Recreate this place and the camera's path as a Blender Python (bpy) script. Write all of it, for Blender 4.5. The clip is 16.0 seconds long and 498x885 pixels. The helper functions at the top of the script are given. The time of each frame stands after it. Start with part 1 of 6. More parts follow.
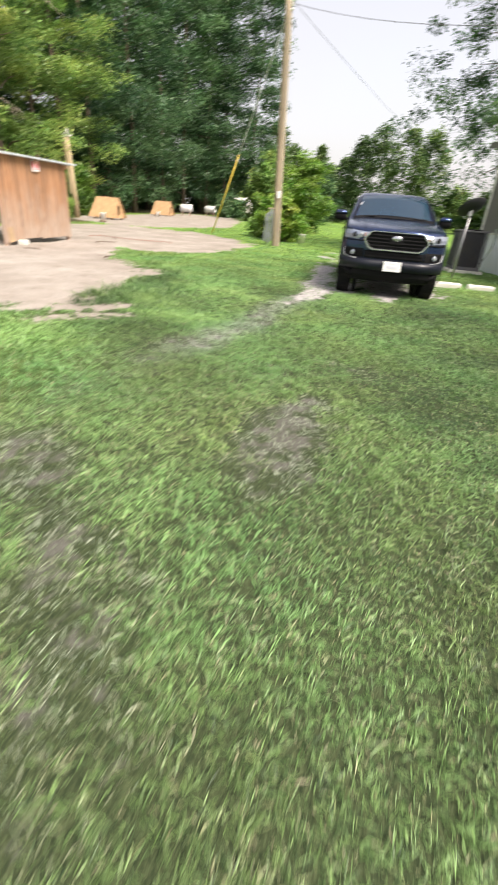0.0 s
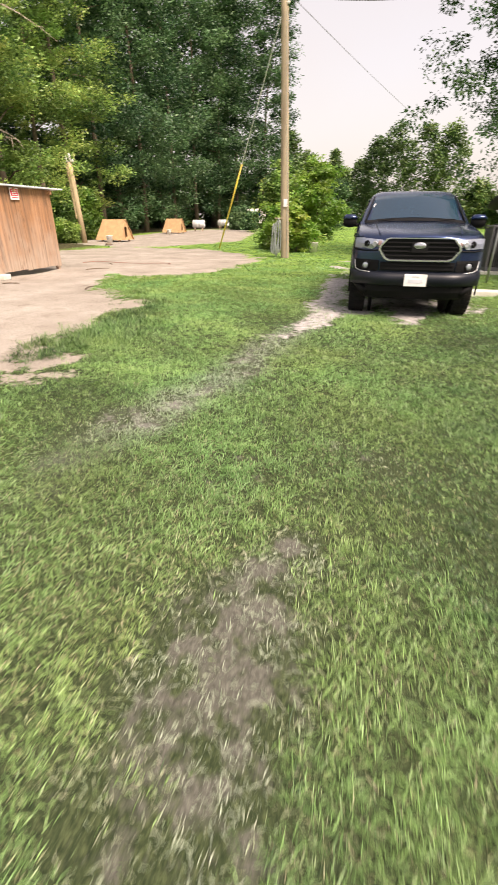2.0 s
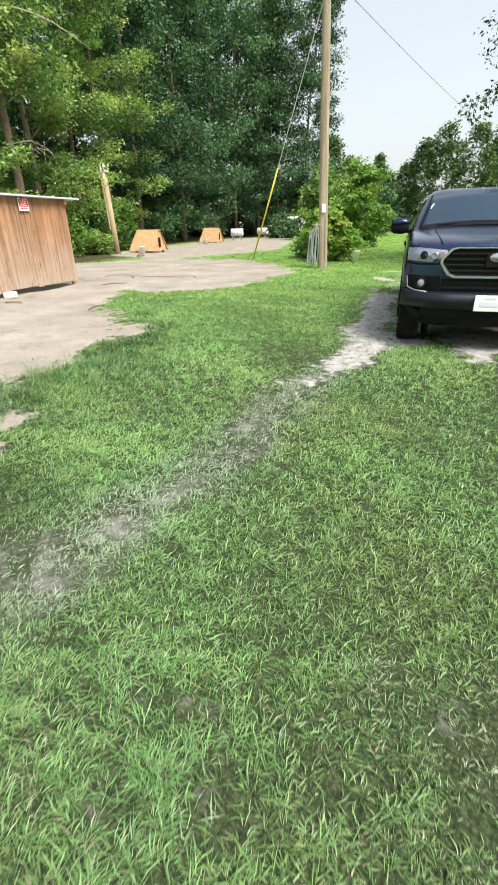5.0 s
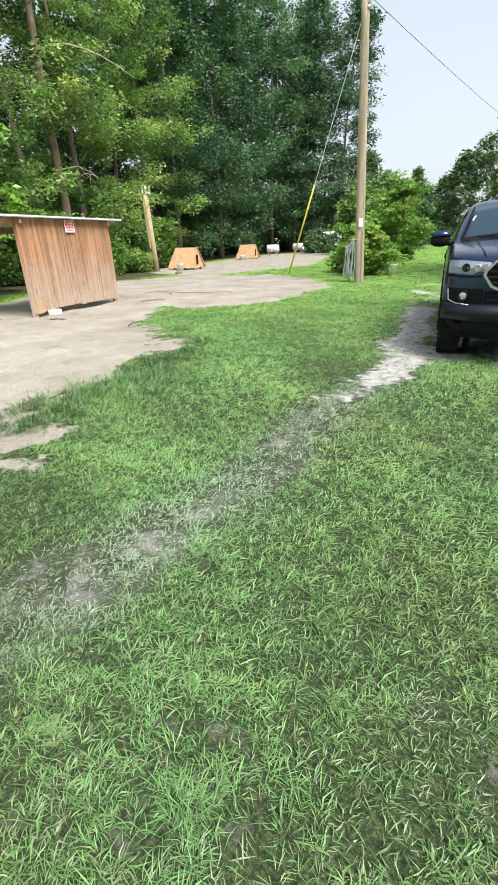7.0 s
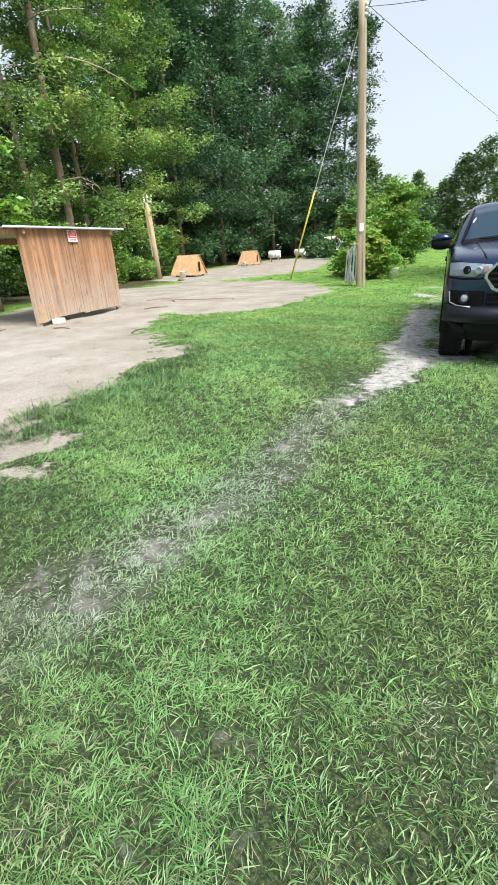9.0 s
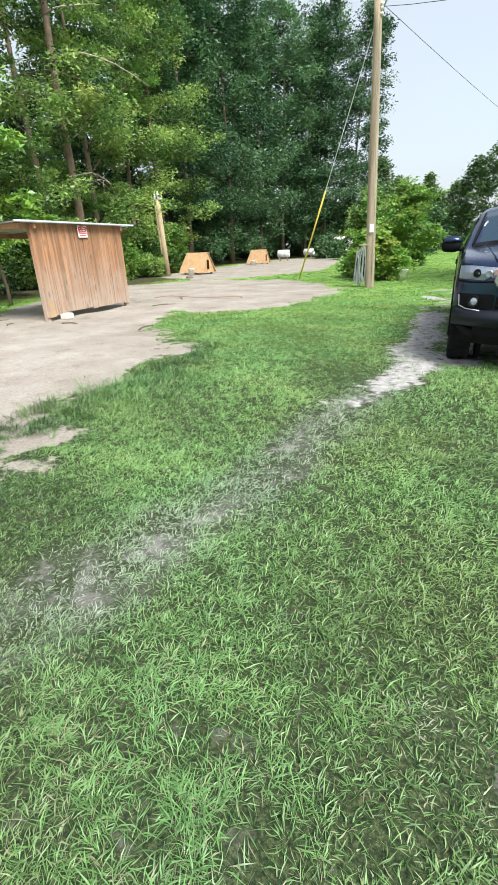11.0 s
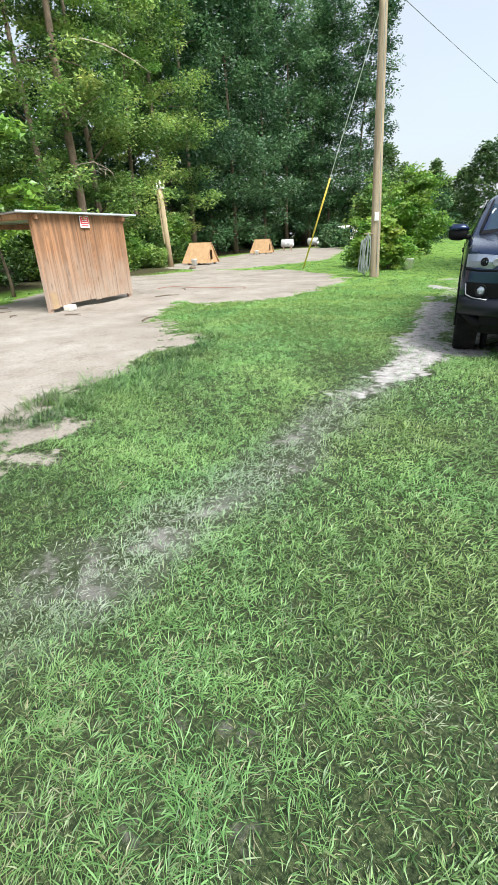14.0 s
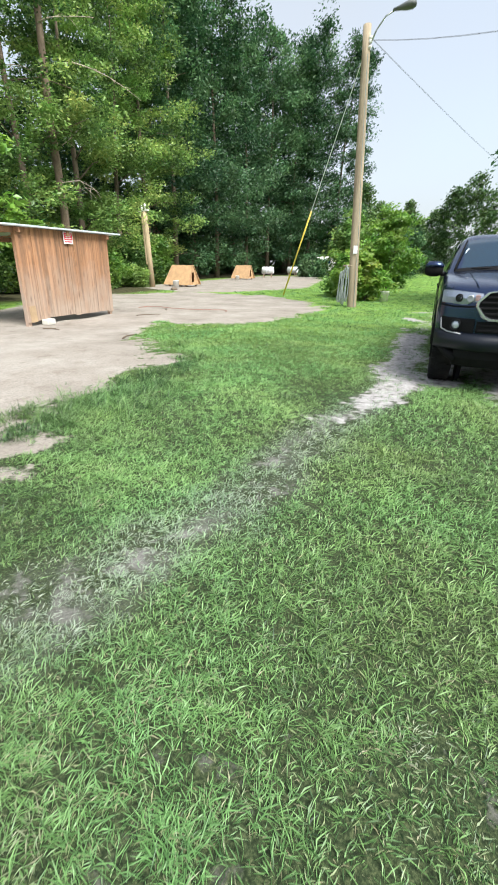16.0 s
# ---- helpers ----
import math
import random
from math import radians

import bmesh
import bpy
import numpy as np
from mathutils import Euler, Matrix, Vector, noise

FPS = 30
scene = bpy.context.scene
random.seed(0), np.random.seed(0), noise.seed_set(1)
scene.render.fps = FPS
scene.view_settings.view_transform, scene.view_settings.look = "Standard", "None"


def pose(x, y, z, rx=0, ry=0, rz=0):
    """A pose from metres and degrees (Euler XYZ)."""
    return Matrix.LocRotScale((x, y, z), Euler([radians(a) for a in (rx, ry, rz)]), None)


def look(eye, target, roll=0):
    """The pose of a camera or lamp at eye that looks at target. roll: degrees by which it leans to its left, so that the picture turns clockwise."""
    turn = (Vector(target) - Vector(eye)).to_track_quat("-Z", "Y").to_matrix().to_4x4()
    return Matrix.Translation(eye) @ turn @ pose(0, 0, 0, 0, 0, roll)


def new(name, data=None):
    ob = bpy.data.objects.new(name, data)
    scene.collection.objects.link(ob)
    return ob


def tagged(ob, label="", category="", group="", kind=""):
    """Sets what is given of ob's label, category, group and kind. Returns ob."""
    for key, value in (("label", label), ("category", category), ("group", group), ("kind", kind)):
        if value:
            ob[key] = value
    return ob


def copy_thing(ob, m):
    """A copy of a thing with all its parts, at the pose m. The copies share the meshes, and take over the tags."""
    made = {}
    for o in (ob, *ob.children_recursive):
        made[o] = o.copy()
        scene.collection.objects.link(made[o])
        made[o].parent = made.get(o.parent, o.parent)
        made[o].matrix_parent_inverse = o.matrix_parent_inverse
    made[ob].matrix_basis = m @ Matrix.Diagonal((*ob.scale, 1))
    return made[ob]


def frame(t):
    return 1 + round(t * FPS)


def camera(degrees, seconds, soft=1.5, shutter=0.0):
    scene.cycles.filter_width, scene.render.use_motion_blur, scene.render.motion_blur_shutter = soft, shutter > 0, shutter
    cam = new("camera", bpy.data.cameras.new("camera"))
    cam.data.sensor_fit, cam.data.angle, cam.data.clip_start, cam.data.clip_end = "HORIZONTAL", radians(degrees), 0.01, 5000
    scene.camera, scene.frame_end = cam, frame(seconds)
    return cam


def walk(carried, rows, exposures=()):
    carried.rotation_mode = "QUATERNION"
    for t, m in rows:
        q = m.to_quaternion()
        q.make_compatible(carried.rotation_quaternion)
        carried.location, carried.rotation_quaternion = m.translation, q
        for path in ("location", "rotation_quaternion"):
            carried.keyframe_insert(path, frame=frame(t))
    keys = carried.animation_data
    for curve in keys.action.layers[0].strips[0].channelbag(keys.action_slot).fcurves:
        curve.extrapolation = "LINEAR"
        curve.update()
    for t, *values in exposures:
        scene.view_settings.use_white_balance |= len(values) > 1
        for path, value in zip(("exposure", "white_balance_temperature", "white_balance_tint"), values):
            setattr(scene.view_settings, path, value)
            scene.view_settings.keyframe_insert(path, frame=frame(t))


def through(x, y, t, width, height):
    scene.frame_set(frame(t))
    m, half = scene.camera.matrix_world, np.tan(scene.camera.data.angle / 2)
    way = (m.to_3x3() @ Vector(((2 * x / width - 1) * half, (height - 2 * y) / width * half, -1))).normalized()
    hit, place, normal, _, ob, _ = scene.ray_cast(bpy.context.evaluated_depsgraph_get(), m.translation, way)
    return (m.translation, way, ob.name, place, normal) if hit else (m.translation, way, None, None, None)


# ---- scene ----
PATH = [
    (0, (-0.869, -0.732, 1.272), (-1.163, 1.014, 0.341), 4.7),
    (0.5, (-0.799, -0.388, 1.279), (-1.004, 1.396, 0.398), 3.0),
    (1, (-0.734, 0.037, 1.296), (-1.023, 1.821, 0.442), 0.2),
    (1.5, (-0.751, 0.566, 1.288), (-0.967, 2.312, 0.335), 0.9),
    (2, (-0.768, 0.891, 1.325), (-1.19, 2.626, 0.423), 0.1),
    (2.5, (-0.754, 1.248, 1.268), (-1.185, 2.964, 0.335), 0.7),
    (3, (-0.82, 1.622, 1.288), (-1.181, 3.353, 0.353), 0.9),
    (3.5, (-0.827, 1.999, 1.315), (-1.412, 3.685, 0.411), -1.5),
    (3.7, (-0.871, 2.101, 1.299), (-1.447, 3.758, 0.339), -1.5),
    (5.8, (-0.912, 2.512, 1.323), (-1.516, 4.231, 0.498), -1.2),
    (6, (-0.913, 2.509, 1.322), (-1.552, 4.215, 0.497), -1.4),
    (6.5, (-0.926, 2.498, 1.32), (-1.626, 4.18, 0.496), -1.9),
    (7, (-0.932, 2.493, 1.317), (-1.665, 4.165, 0.501), -2.3),
    (7.5, (-0.924, 2.493, 1.321), (-1.67, 4.166, 0.517), -2.8),
    (8, (-0.917, 2.501, 1.319), (-1.661, 4.18, 0.527), -3.0),
    (8.5, (-0.919, 2.497, 1.318), (-1.672, 4.171, 0.525), -3.4),
    (11, (-0.924, 2.492, 1.318), (-1.696, 4.156, 0.521), -2.2),
    (11.5, (-0.931, 2.491, 1.315), (-1.712, 4.147, 0.51), -2.2),
    (12, (-0.932, 2.486, 1.319), (-1.718, 4.137, 0.508), -2.2),
    (12.5, (-0.942, 2.489, 1.313), (-1.72, 4.144, 0.501), -2.2),
    (13, (-0.932, 2.493, 1.316), (-1.705, 4.147, 0.5), -2.3),
    (13.5, (-0.945, 2.496, 1.313), (-1.738, 4.135, 0.485), -2.8),
    (14, (-0.933, 2.51, 1.316), (-1.716, 4.152, 0.484), -2.6),
    (14.5, (-0.942, 2.502, 1.312), (-1.732, 4.142, 0.483), -2.5),
    (15, (-0.93, 2.506, 1.311), (-1.689, 4.16, 0.482), -1.7),
    (15.5, (-0.953, 2.498, 1.309), (-1.681, 4.185, 0.519), -0.6),
    (16, (-0.982, 2.5, 1.308), (-1.674, 4.223, 0.565), 0.7),
]
cam = camera(58.4, 16.0, soft=1.5, shutter=0.9)
# seconds, stops, kelvin, tint: the picture starts warm and turns cooler as the camera settles
GRADE = [(0.0, 1.86, 6750, 14), (0.5, 1.84, 7250, 19), (1.0, 1.8, 7400, 21), (1.5, 1.82, 7300, 19), (2.0, 1.8, 7400, 19), (2.5, 1.79, 6850, 13), (3.0, 1.78, 7200, 14),
         (3.7, 1.79, 7000, 11), (5.8, 1.76, 6200, 5), (16.0, 1.74, 6000, 6)]
walk(cam, [(t, look(e, a, r)) for t, e, a, r in PATH], GRADE)

# ---- world, sun, exposure ----
SUN_ELEVATION, SUN_AZIMUTH = 53.0, 124.0     # degrees; azimuth clockwise from +y
world = bpy.data.worlds.new("sky")
scene.world = world
world.use_nodes = True
wn = world.node_tree.nodes
sky = wn.new("ShaderNodeTexSky")
sky.sky_type = "NISHITA"
sky.sun_disc = False
sky.sun_elevation = radians(SUN_ELEVATION)
sky.sun_rotation = radians(SUN_AZIMUTH)
sky.air_density, sky.dust_density, sky.ozone_density = 1.0, 6.0, 0.4
wn["Background"].inputs["Strength"].default_value = 0.15
# thin white overcast in front of the clear sky, with faint soft clouds
veil = wn.new("ShaderNodeMix")
veil.data_type = "RGBA"
cloud = wn.new("ShaderNodeTexNoise")
cloud.inputs["Scale"].default_value, cloud.inputs["Detail"].default_value = 2.2, 4
thick = wn.new("ShaderNodeMapRange")
thick.inputs["From Min"].default_value, thick.inputs["From Max"].default_value = 0.3, 0.7
thick.inputs["To Min"].default_value, thick.inputs["To Max"].default_value = 0.74, 0.9
wlink = world.node_tree.links
way = wn.new("ShaderNodeTexCoord").outputs["Generated"]
wlink.new(way, cloud.inputs["Vector"])
# the veil is whitest near the horizon
rise, height, haze = wn.new("ShaderNodeSeparateXYZ"), wn.new("ShaderNodeMapRange"), wn.new("ShaderNodeMix")
height.inputs["From Min"].default_value, height.inputs["From Max"].default_value = 0.0, 0.42
haze.data_type = "RGBA"
haze.inputs["A"].default_value, haze.inputs["B"].default_value = (1.80, 1.79, 1.76, 1), (1.55, 1.54, 1.56, 1)
wlink.new(way, rise.inputs[0])
wlink.new(rise.outputs["Z"], height.inputs["Value"])
wlink.new(height.outputs[0], haze.inputs["Factor"])
wlink.new(haze.outputs["Result"], veil.inputs["B"])
wlink.new(cloud.outputs["Fac"], thick.inputs["Value"])
wlink.new(thick.outputs[0], veil.inputs["Factor"])
wlink.new(sky.outputs[0], veil.inputs["A"])
wlink.new(veil.outputs["Result"], wn["Background"].inputs["Color"])
sun = new("sun", bpy.data.lights.new("sun", "SUN"))
sun.data.energy, sun.data.angle, sun.data.color = 1.95, radians(26), (1.0, 0.94, 0.85)
a, e = radians(SUN_AZIMUTH), radians(SUN_ELEVATION)
sun.matrix_world = look((40 * math.sin(a) * math.cos(e), 40 * math.cos(a) * math.cos(e), 40 * math.sin(e)), (0, 0, 0))


# ---- materials ----
def mat(name, colour, rough=0.6, metal=0.0, vary=0.25, scale=6.0, fine=60.0, bump=0.15, dirt=None, dirt_amount=0.35,
        stretch=(1, 1, 1), random_obj=0.0, coat=0.0, spec=0.5):
    """A painted, wooden, metal or plastic surface: base colour varied at two scales, with fine relief."""
    m = bpy.data.materials.new(name)
    m.use_nodes = True
    n, l = m.node_tree.nodes, m.node_tree.links
    b = n["Principled BSDF"]
    b.inputs["Metallic"].default_value = metal
    b.inputs["Coat Weight"].default_value = coat
    b.inputs["Coat Roughness"].default_value = 0.04
    b.inputs["Specular IOR Level"].default_value = spec
    tc = n.new("ShaderNodeTexCoord")
    mp = n.new("ShaderNodeMapping")
    mp.inputs["Scale"].default_value = stretch
    l.new(tc.outputs["Object"], mp.inputs["Vector"])
    big = n.new("ShaderNodeTexNoise")
    big.inputs["Scale"].default_value, big.inputs["Detail"].default_value = scale, 5
    small = n.new("ShaderNodeTexNoise")
    small.inputs["Scale"].default_value, small.inputs["Detail"].default_value = fine, 4
    for t in (big, small):
        l.new(mp.outputs[0], t.inputs["Vector"])
    avg = n.new("ShaderNodeMix")
    avg.inputs["Factor"].default_value = 0.4
    l.new(big.outputs["Fac"], avg.inputs["A"])
    l.new(small.outputs["Fac"], avg.inputs["B"])
    ramp = n.new("ShaderNodeMapRange")
    ramp.inputs["From Min"].default_value, ramp.inputs["From Max"].default_value = 0.3, 0.7
    ramp.inputs["To Min"].default_value, ramp.inputs["To Max"].default_value = 1 - vary, 1 + vary
    l.new(avg.outputs["Result"], ramp.inputs["Value"])
    hsv = n.new("ShaderNodeHueSaturation")
    hsv.inputs["Color"].default_value = (*colour, 1)
    value = ramp.outputs[0]
    if random_obj:
        info = n.new("ShaderNodeObjectInfo")
        rr = n.new("ShaderNodeMapRange")
        rr.inputs["To Min"].default_value, rr.inputs["To Max"].default_value = 1 - random_obj, 1 + random_obj
        l.new(info.outputs["Random"], rr.inputs["Value"])
        mul = n.new("ShaderNodeMath")
        mul.operation = "MULTIPLY"
        l.new(value, mul.inputs[0])
        l.new(rr.outputs[0], mul.inputs[1])
        value = mul.outputs[0]
    l.new(value, hsv.inputs["Value"])
    col = hsv.outputs[0]
    if dirt:
        mask = n.new("ShaderNodeTexNoise")
        mask.inputs["Scale"].default_value, mask.inputs["Detail"].default_value = scale * 0.45, 6
        l.new(mp.outputs[0], mask.inputs["Vector"])
        mr = n.new("ShaderNodeMapRange")
        mr.inputs["From Min"].default_value, mr.inputs["From Max"].default_value = 0.42, 0.7
        mr.inputs["To Max"].default_value = dirt_amount
        l.new(mask.outputs["Fac"], mr.inputs["Value"])
        mx = n.new("ShaderNodeMix")
        mx.data_type = "RGBA"
        l.new(mr.outputs[0], mx.inputs["Factor"])
        l.new(col, mx.inputs["A"])
        mx.inputs["B"].default_value = (*dirt, 1)
        col = mx.outputs["Result"]
    l.new(col, b.inputs["Base Color"])
    rr = n.new("ShaderNodeMapRange")
    rr.inputs["To Min"].default_value, rr.inputs["To Max"].default_value = max(0.02, rough - 0.1), min(1, rough + 0.1)
    l.new(small.outputs["Fac"], rr.inputs["Value"])
    l.new(rr.outputs[0], b.inputs["Roughness"])
    if bump:
        bp = n.new("ShaderNodeBump")
        bp.inputs["Strength"].default_value, bp.inputs["Distance"].default_value = bump, 0.02
        l.new(avg.outputs["Result"], bp.inputs["Height"])
        l.new(bp.outputs[0], b.inputs["Normal"])
    return m


def leaf_mat(name, dark, light, old, through=0.35, attribute="tone", gloss=0.12, dusted=None):
    """Leaves and blades: a tone of their own each, thin enough to let light through."""
    m = bpy.data.materials.new(name)
    m.use_nodes = True
    n, l = m.node_tree.nodes, m.node_tree.links
    n.remove(n["Principled BSDF"])
    at = n.new("ShaderNodeAttribute")
    at.attribute_name = attribute
    cr = n.new("ShaderNodeValToRGB")
    cr.color_ramp.elements[0].color = (*dark, 1)
    cr.color_ramp.elements[1].color = (*light, 1)
    cr.color_ramp.elements[1].position = 0.8
    el = cr.color_ramp.elements.new(1.0)
    el.color = (*old, 1)
    l.new(at.outputs["Fac"], cr.inputs["Fac"])
    tc = n.new("ShaderNodeNewGeometry")
    ns = n.new("ShaderNodeTexNoise")
    ns.inputs["Scale"].default_value, ns.inputs["Detail"].default_value = 0.55, 4
    l.new(tc.outputs["Position"], ns.inputs["Vector"])
    mr = n.new("ShaderNodeMapRange")
    mr.inputs["From Min"].default_value, mr.inputs["From Max"].default_value = 0.3, 0.7
    mr.inputs["To Min"].default_value, mr.inputs["To Max"].default_value = 0.72, 1.28
    l.new(ns.outputs["Fac"], mr.inputs["Value"])
    hsv = n.new("ShaderNodeHueSaturation")
    l.new(cr.outputs[0], hsv.inputs["Color"])
    drift = n.new("ShaderNodeTexNoise")
    drift.inputs["Scale"].default_value, drift.inputs["Detail"].default_value = 0.8, 3
    l.new(tc.outputs["Position"], drift.inputs["Vector"])
    shift = n.new("ShaderNodeMapRange")
    shift.inputs["From Min"].default_value, shift.inputs["From Max"].default_value = 0.3, 0.7
    shift.inputs["To Min"].default_value, shift.inputs["To Max"].default_value = 0.472, 0.524
    l.new(drift.outputs["Fac"], shift.inputs["Value"])
    l.new(shift.outputs[0], hsv.inputs["Hue"])
    l.new(mr.outputs[0], hsv.inputs["Value"])
    d, t, g = n.new("ShaderNodeBsdfDiffuse"), n.new("ShaderNodeBsdfTranslucent"), n.new("ShaderNodeBsdfGlossy")
    g.inputs["Roughness"].default_value = 0.45
    g.inputs["Color"].default_value = (0.8, 0.85, 0.8, 1)
    colour = hsv.outputs[0]
    if dusted:
        grey, amount = n.new("ShaderNodeMix"), n.new("ShaderNodeAttribute")
        grey.data_type, amount.attribute_name = "RGBA", "dust"
        l.new(amount.outputs["Fac"], grey.inputs["Factor"])
        l.new(colour, grey.inputs["A"])
        grey.inputs["B"].default_value = (*dusted, 1)
        colour = grey.outputs["Result"]
    l.new(colour, d.inputs["Color"])
    l.new(colour, t.inputs["Color"])
    m1, m2 = n.new("ShaderNodeMixShader"), n.new("ShaderNodeMixShader")
    m1.inputs[0].default_value, m2.inputs[0].default_value = through, gloss * 0.5
    l.new(d.outputs[0], m1.inputs[1])
    l.new(t.outputs[0], m1.inputs[2])
    l.new(m1.outputs[0], m2.inputs[1])
    l.new(g.outputs[0], m2.inputs[2])
    l.new(m2.outputs[0], n["Material Output"].inputs["Surface"])
    return m


def ground_mat():
    """Turf soil and pale sand; the sand lies where the 'bare' value is high, with a ragged edge."""
    m = bpy.data.materials.new("turf_and_sand")
    m.use_nodes = True
    n, l = m.node_tree.nodes, m.node_tree.links
    b = n["Principled BSDF"]
    b.inputs["Roughness"].default_value = 0.95
    b.inputs["Specular IOR Level"].default_value = 0.15
    geo = n.new("ShaderNodeNewGeometry")

    def noise_tex(scale, detail=6, rough=0.6):
        t = n.new("ShaderNodeTexNoise")
        t.inputs["Scale"].default_value, t.inputs["Detail"].default_value, t.inputs["Roughness"].default_value = scale, detail, rough
        l.new(geo.outputs["Position"], t.inputs["Vector"])
        return t.outputs["Fac"]

    def ramp(fac, stops):
        r = n.new("ShaderNodeValToRGB")
        while len(r.color_ramp.elements) < len(stops):
            r.color_ramp.elements.new(0.5)
        for el, (p, c) in zip(r.color_ramp.elements, stops):
            el.position, el.color = p, (*c, 1)
        l.new(fac, r.inputs["Fac"])
        return r.outputs[0]

    def mix(fac, x, y):
        k = n.new("ShaderNodeMix")
        k.data_type = "RGBA"
        l.new(fac, k.inputs["Factor"])
        l.new(x, k.inputs["A"])
        l.new(y, k.inputs["B"])
        return k.outputs["Result"]

    sand = ramp(noise_tex(0.9), [(0.3, (0.25, 0.222, 0.192)), (0.5, (0.322, 0.29, 0.256)), (0.7, (0.395, 0.366, 0.33))])
    grains = ramp(noise_tex(38, 8, 0.75), [(0.35, (0.62, 0.60, 0.58)), (0.55, (1, 1, 1)), (0.75, (1.12, 1.1, 1.06))])
    mu = n.new("ShaderNodeMix")
    mu.data_type, mu.blend_type = "RGBA", "MULTIPLY"
    mu.inputs["Factor"].default_value = 0.8
    l.new(sand, mu.inputs["A"])
    l.new(grains, mu.inputs["B"])
    sand = mu.outputs["Result"]
    scuff = ramp(noise_tex(3.3, 9, 0.72), [(0.3, (0.70, 0.66, 0.62)), (0.48, (1, 1, 1)), (0.7, (1.08, 1.07, 1.05))])
    mv = n.new("ShaderNodeMix")
    mv.data_type, mv.blend_type = "RGBA", "MULTIPLY"
    mv.inputs["Factor"].default_value = 0.75
    l.new(sand, mv.inputs["A"])
    l.new(scuff, mv.inputs["B"])
    sand = mv.outputs["Result"]
    earth = ramp(noise_tex(70, 10, 0.8), [(0.36, (0.022, 0.022, 0.019)), (0.5, (0.076, 0.078, 0.065)), (0.64, (0.18, 0.182, 0.152))])
    loam = n.new("ShaderNodeAttribute")
    loam.attribute_name = "loam"
    sand = mix(loam.outputs["Fac"], sand, earth)
    ash = ramp(noise_tex(9, 9, 0.78), [(0.34, (0.06, 0.058, 0.055)), (0.46, (0.30, 0.285, 0.28)), (0.7, (0.50, 0.485, 0.48))])
    track = n.new("ShaderNodeAttribute")
    track.attribute_name = "track"
    sand = mix(track.outputs["Fac"], sand, ash)
    # soil and dead grass between blades, darkened to hold the shade there too
    shaded_thatch = ramp(noise_tex(85, 10, 0.8), [(0.36, (0.007, 0.010, 0.006)), (0.5, (0.031, 0.046, 0.020)), (0.62, (0.10, 0.12, 0.056))])
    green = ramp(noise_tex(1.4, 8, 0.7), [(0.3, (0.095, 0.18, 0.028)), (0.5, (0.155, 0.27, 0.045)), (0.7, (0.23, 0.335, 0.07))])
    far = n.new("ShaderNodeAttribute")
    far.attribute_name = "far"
    turf = mix(far.outputs["Fac"], shaded_thatch, green)
    worn = n.new("ShaderNodeAttribute")
    worn.attribute_name = "worn"
    turf = mix(worn.outputs["Fac"], turf, ash)
    leaves = ramp(noise_tex(5, 9, 0.75), [(0.36, (0.018, 0.017, 0.010)), (0.5, (0.055, 0.055, 0.026)), (0.66, (0.12, 0.10, 0.055))])
    litter = n.new("ShaderNodeAttribute")
    litter.attribute_name = "litter"
    turf = mix(litter.outputs["Fac"], turf, leaves)
    bare = n.new("ShaderNodeAttribute")
    bare.attribute_name = "bare"
    add = n.new("ShaderNodeMath")
    add.operation = "ADD"
    off = n.new("ShaderNodeMapRange")
    off.inputs["From Min"].default_value, off.inputs["From Max"].default_value = 0.3, 0.7
    off.inputs["To Min"].default_value, off.inputs["To Max"].default_value = -0.42, 0.42
    l.new(noise_tex(7.0, 8, 0.7), off.inputs["Value"])
    l.new(bare.outputs["Fac"], add.inputs[0])
    l.new(off.outputs[0], add.inputs[1])
    edge = n.new("ShaderNodeMapRange")
    edge.inputs["From Min"].default_value, edge.inputs["From Max"].default_value = 0.38, 0.62
    l.new(add.outputs[0], edge.inputs["Value"])
    l.new(mix(edge.outputs[0], turf, sand), b.inputs["Base Color"])
    bp = n.new("ShaderNodeBump")
    bp.inputs["Strength"].default_value, bp.inputs["Distance"].default_value = 0.5, 0.03
    l.new(noise_tex(16, 8, 0.7), bp.inputs["Height"])
    l.new(bp.outputs[0], b.inputs["Normal"])
    return m


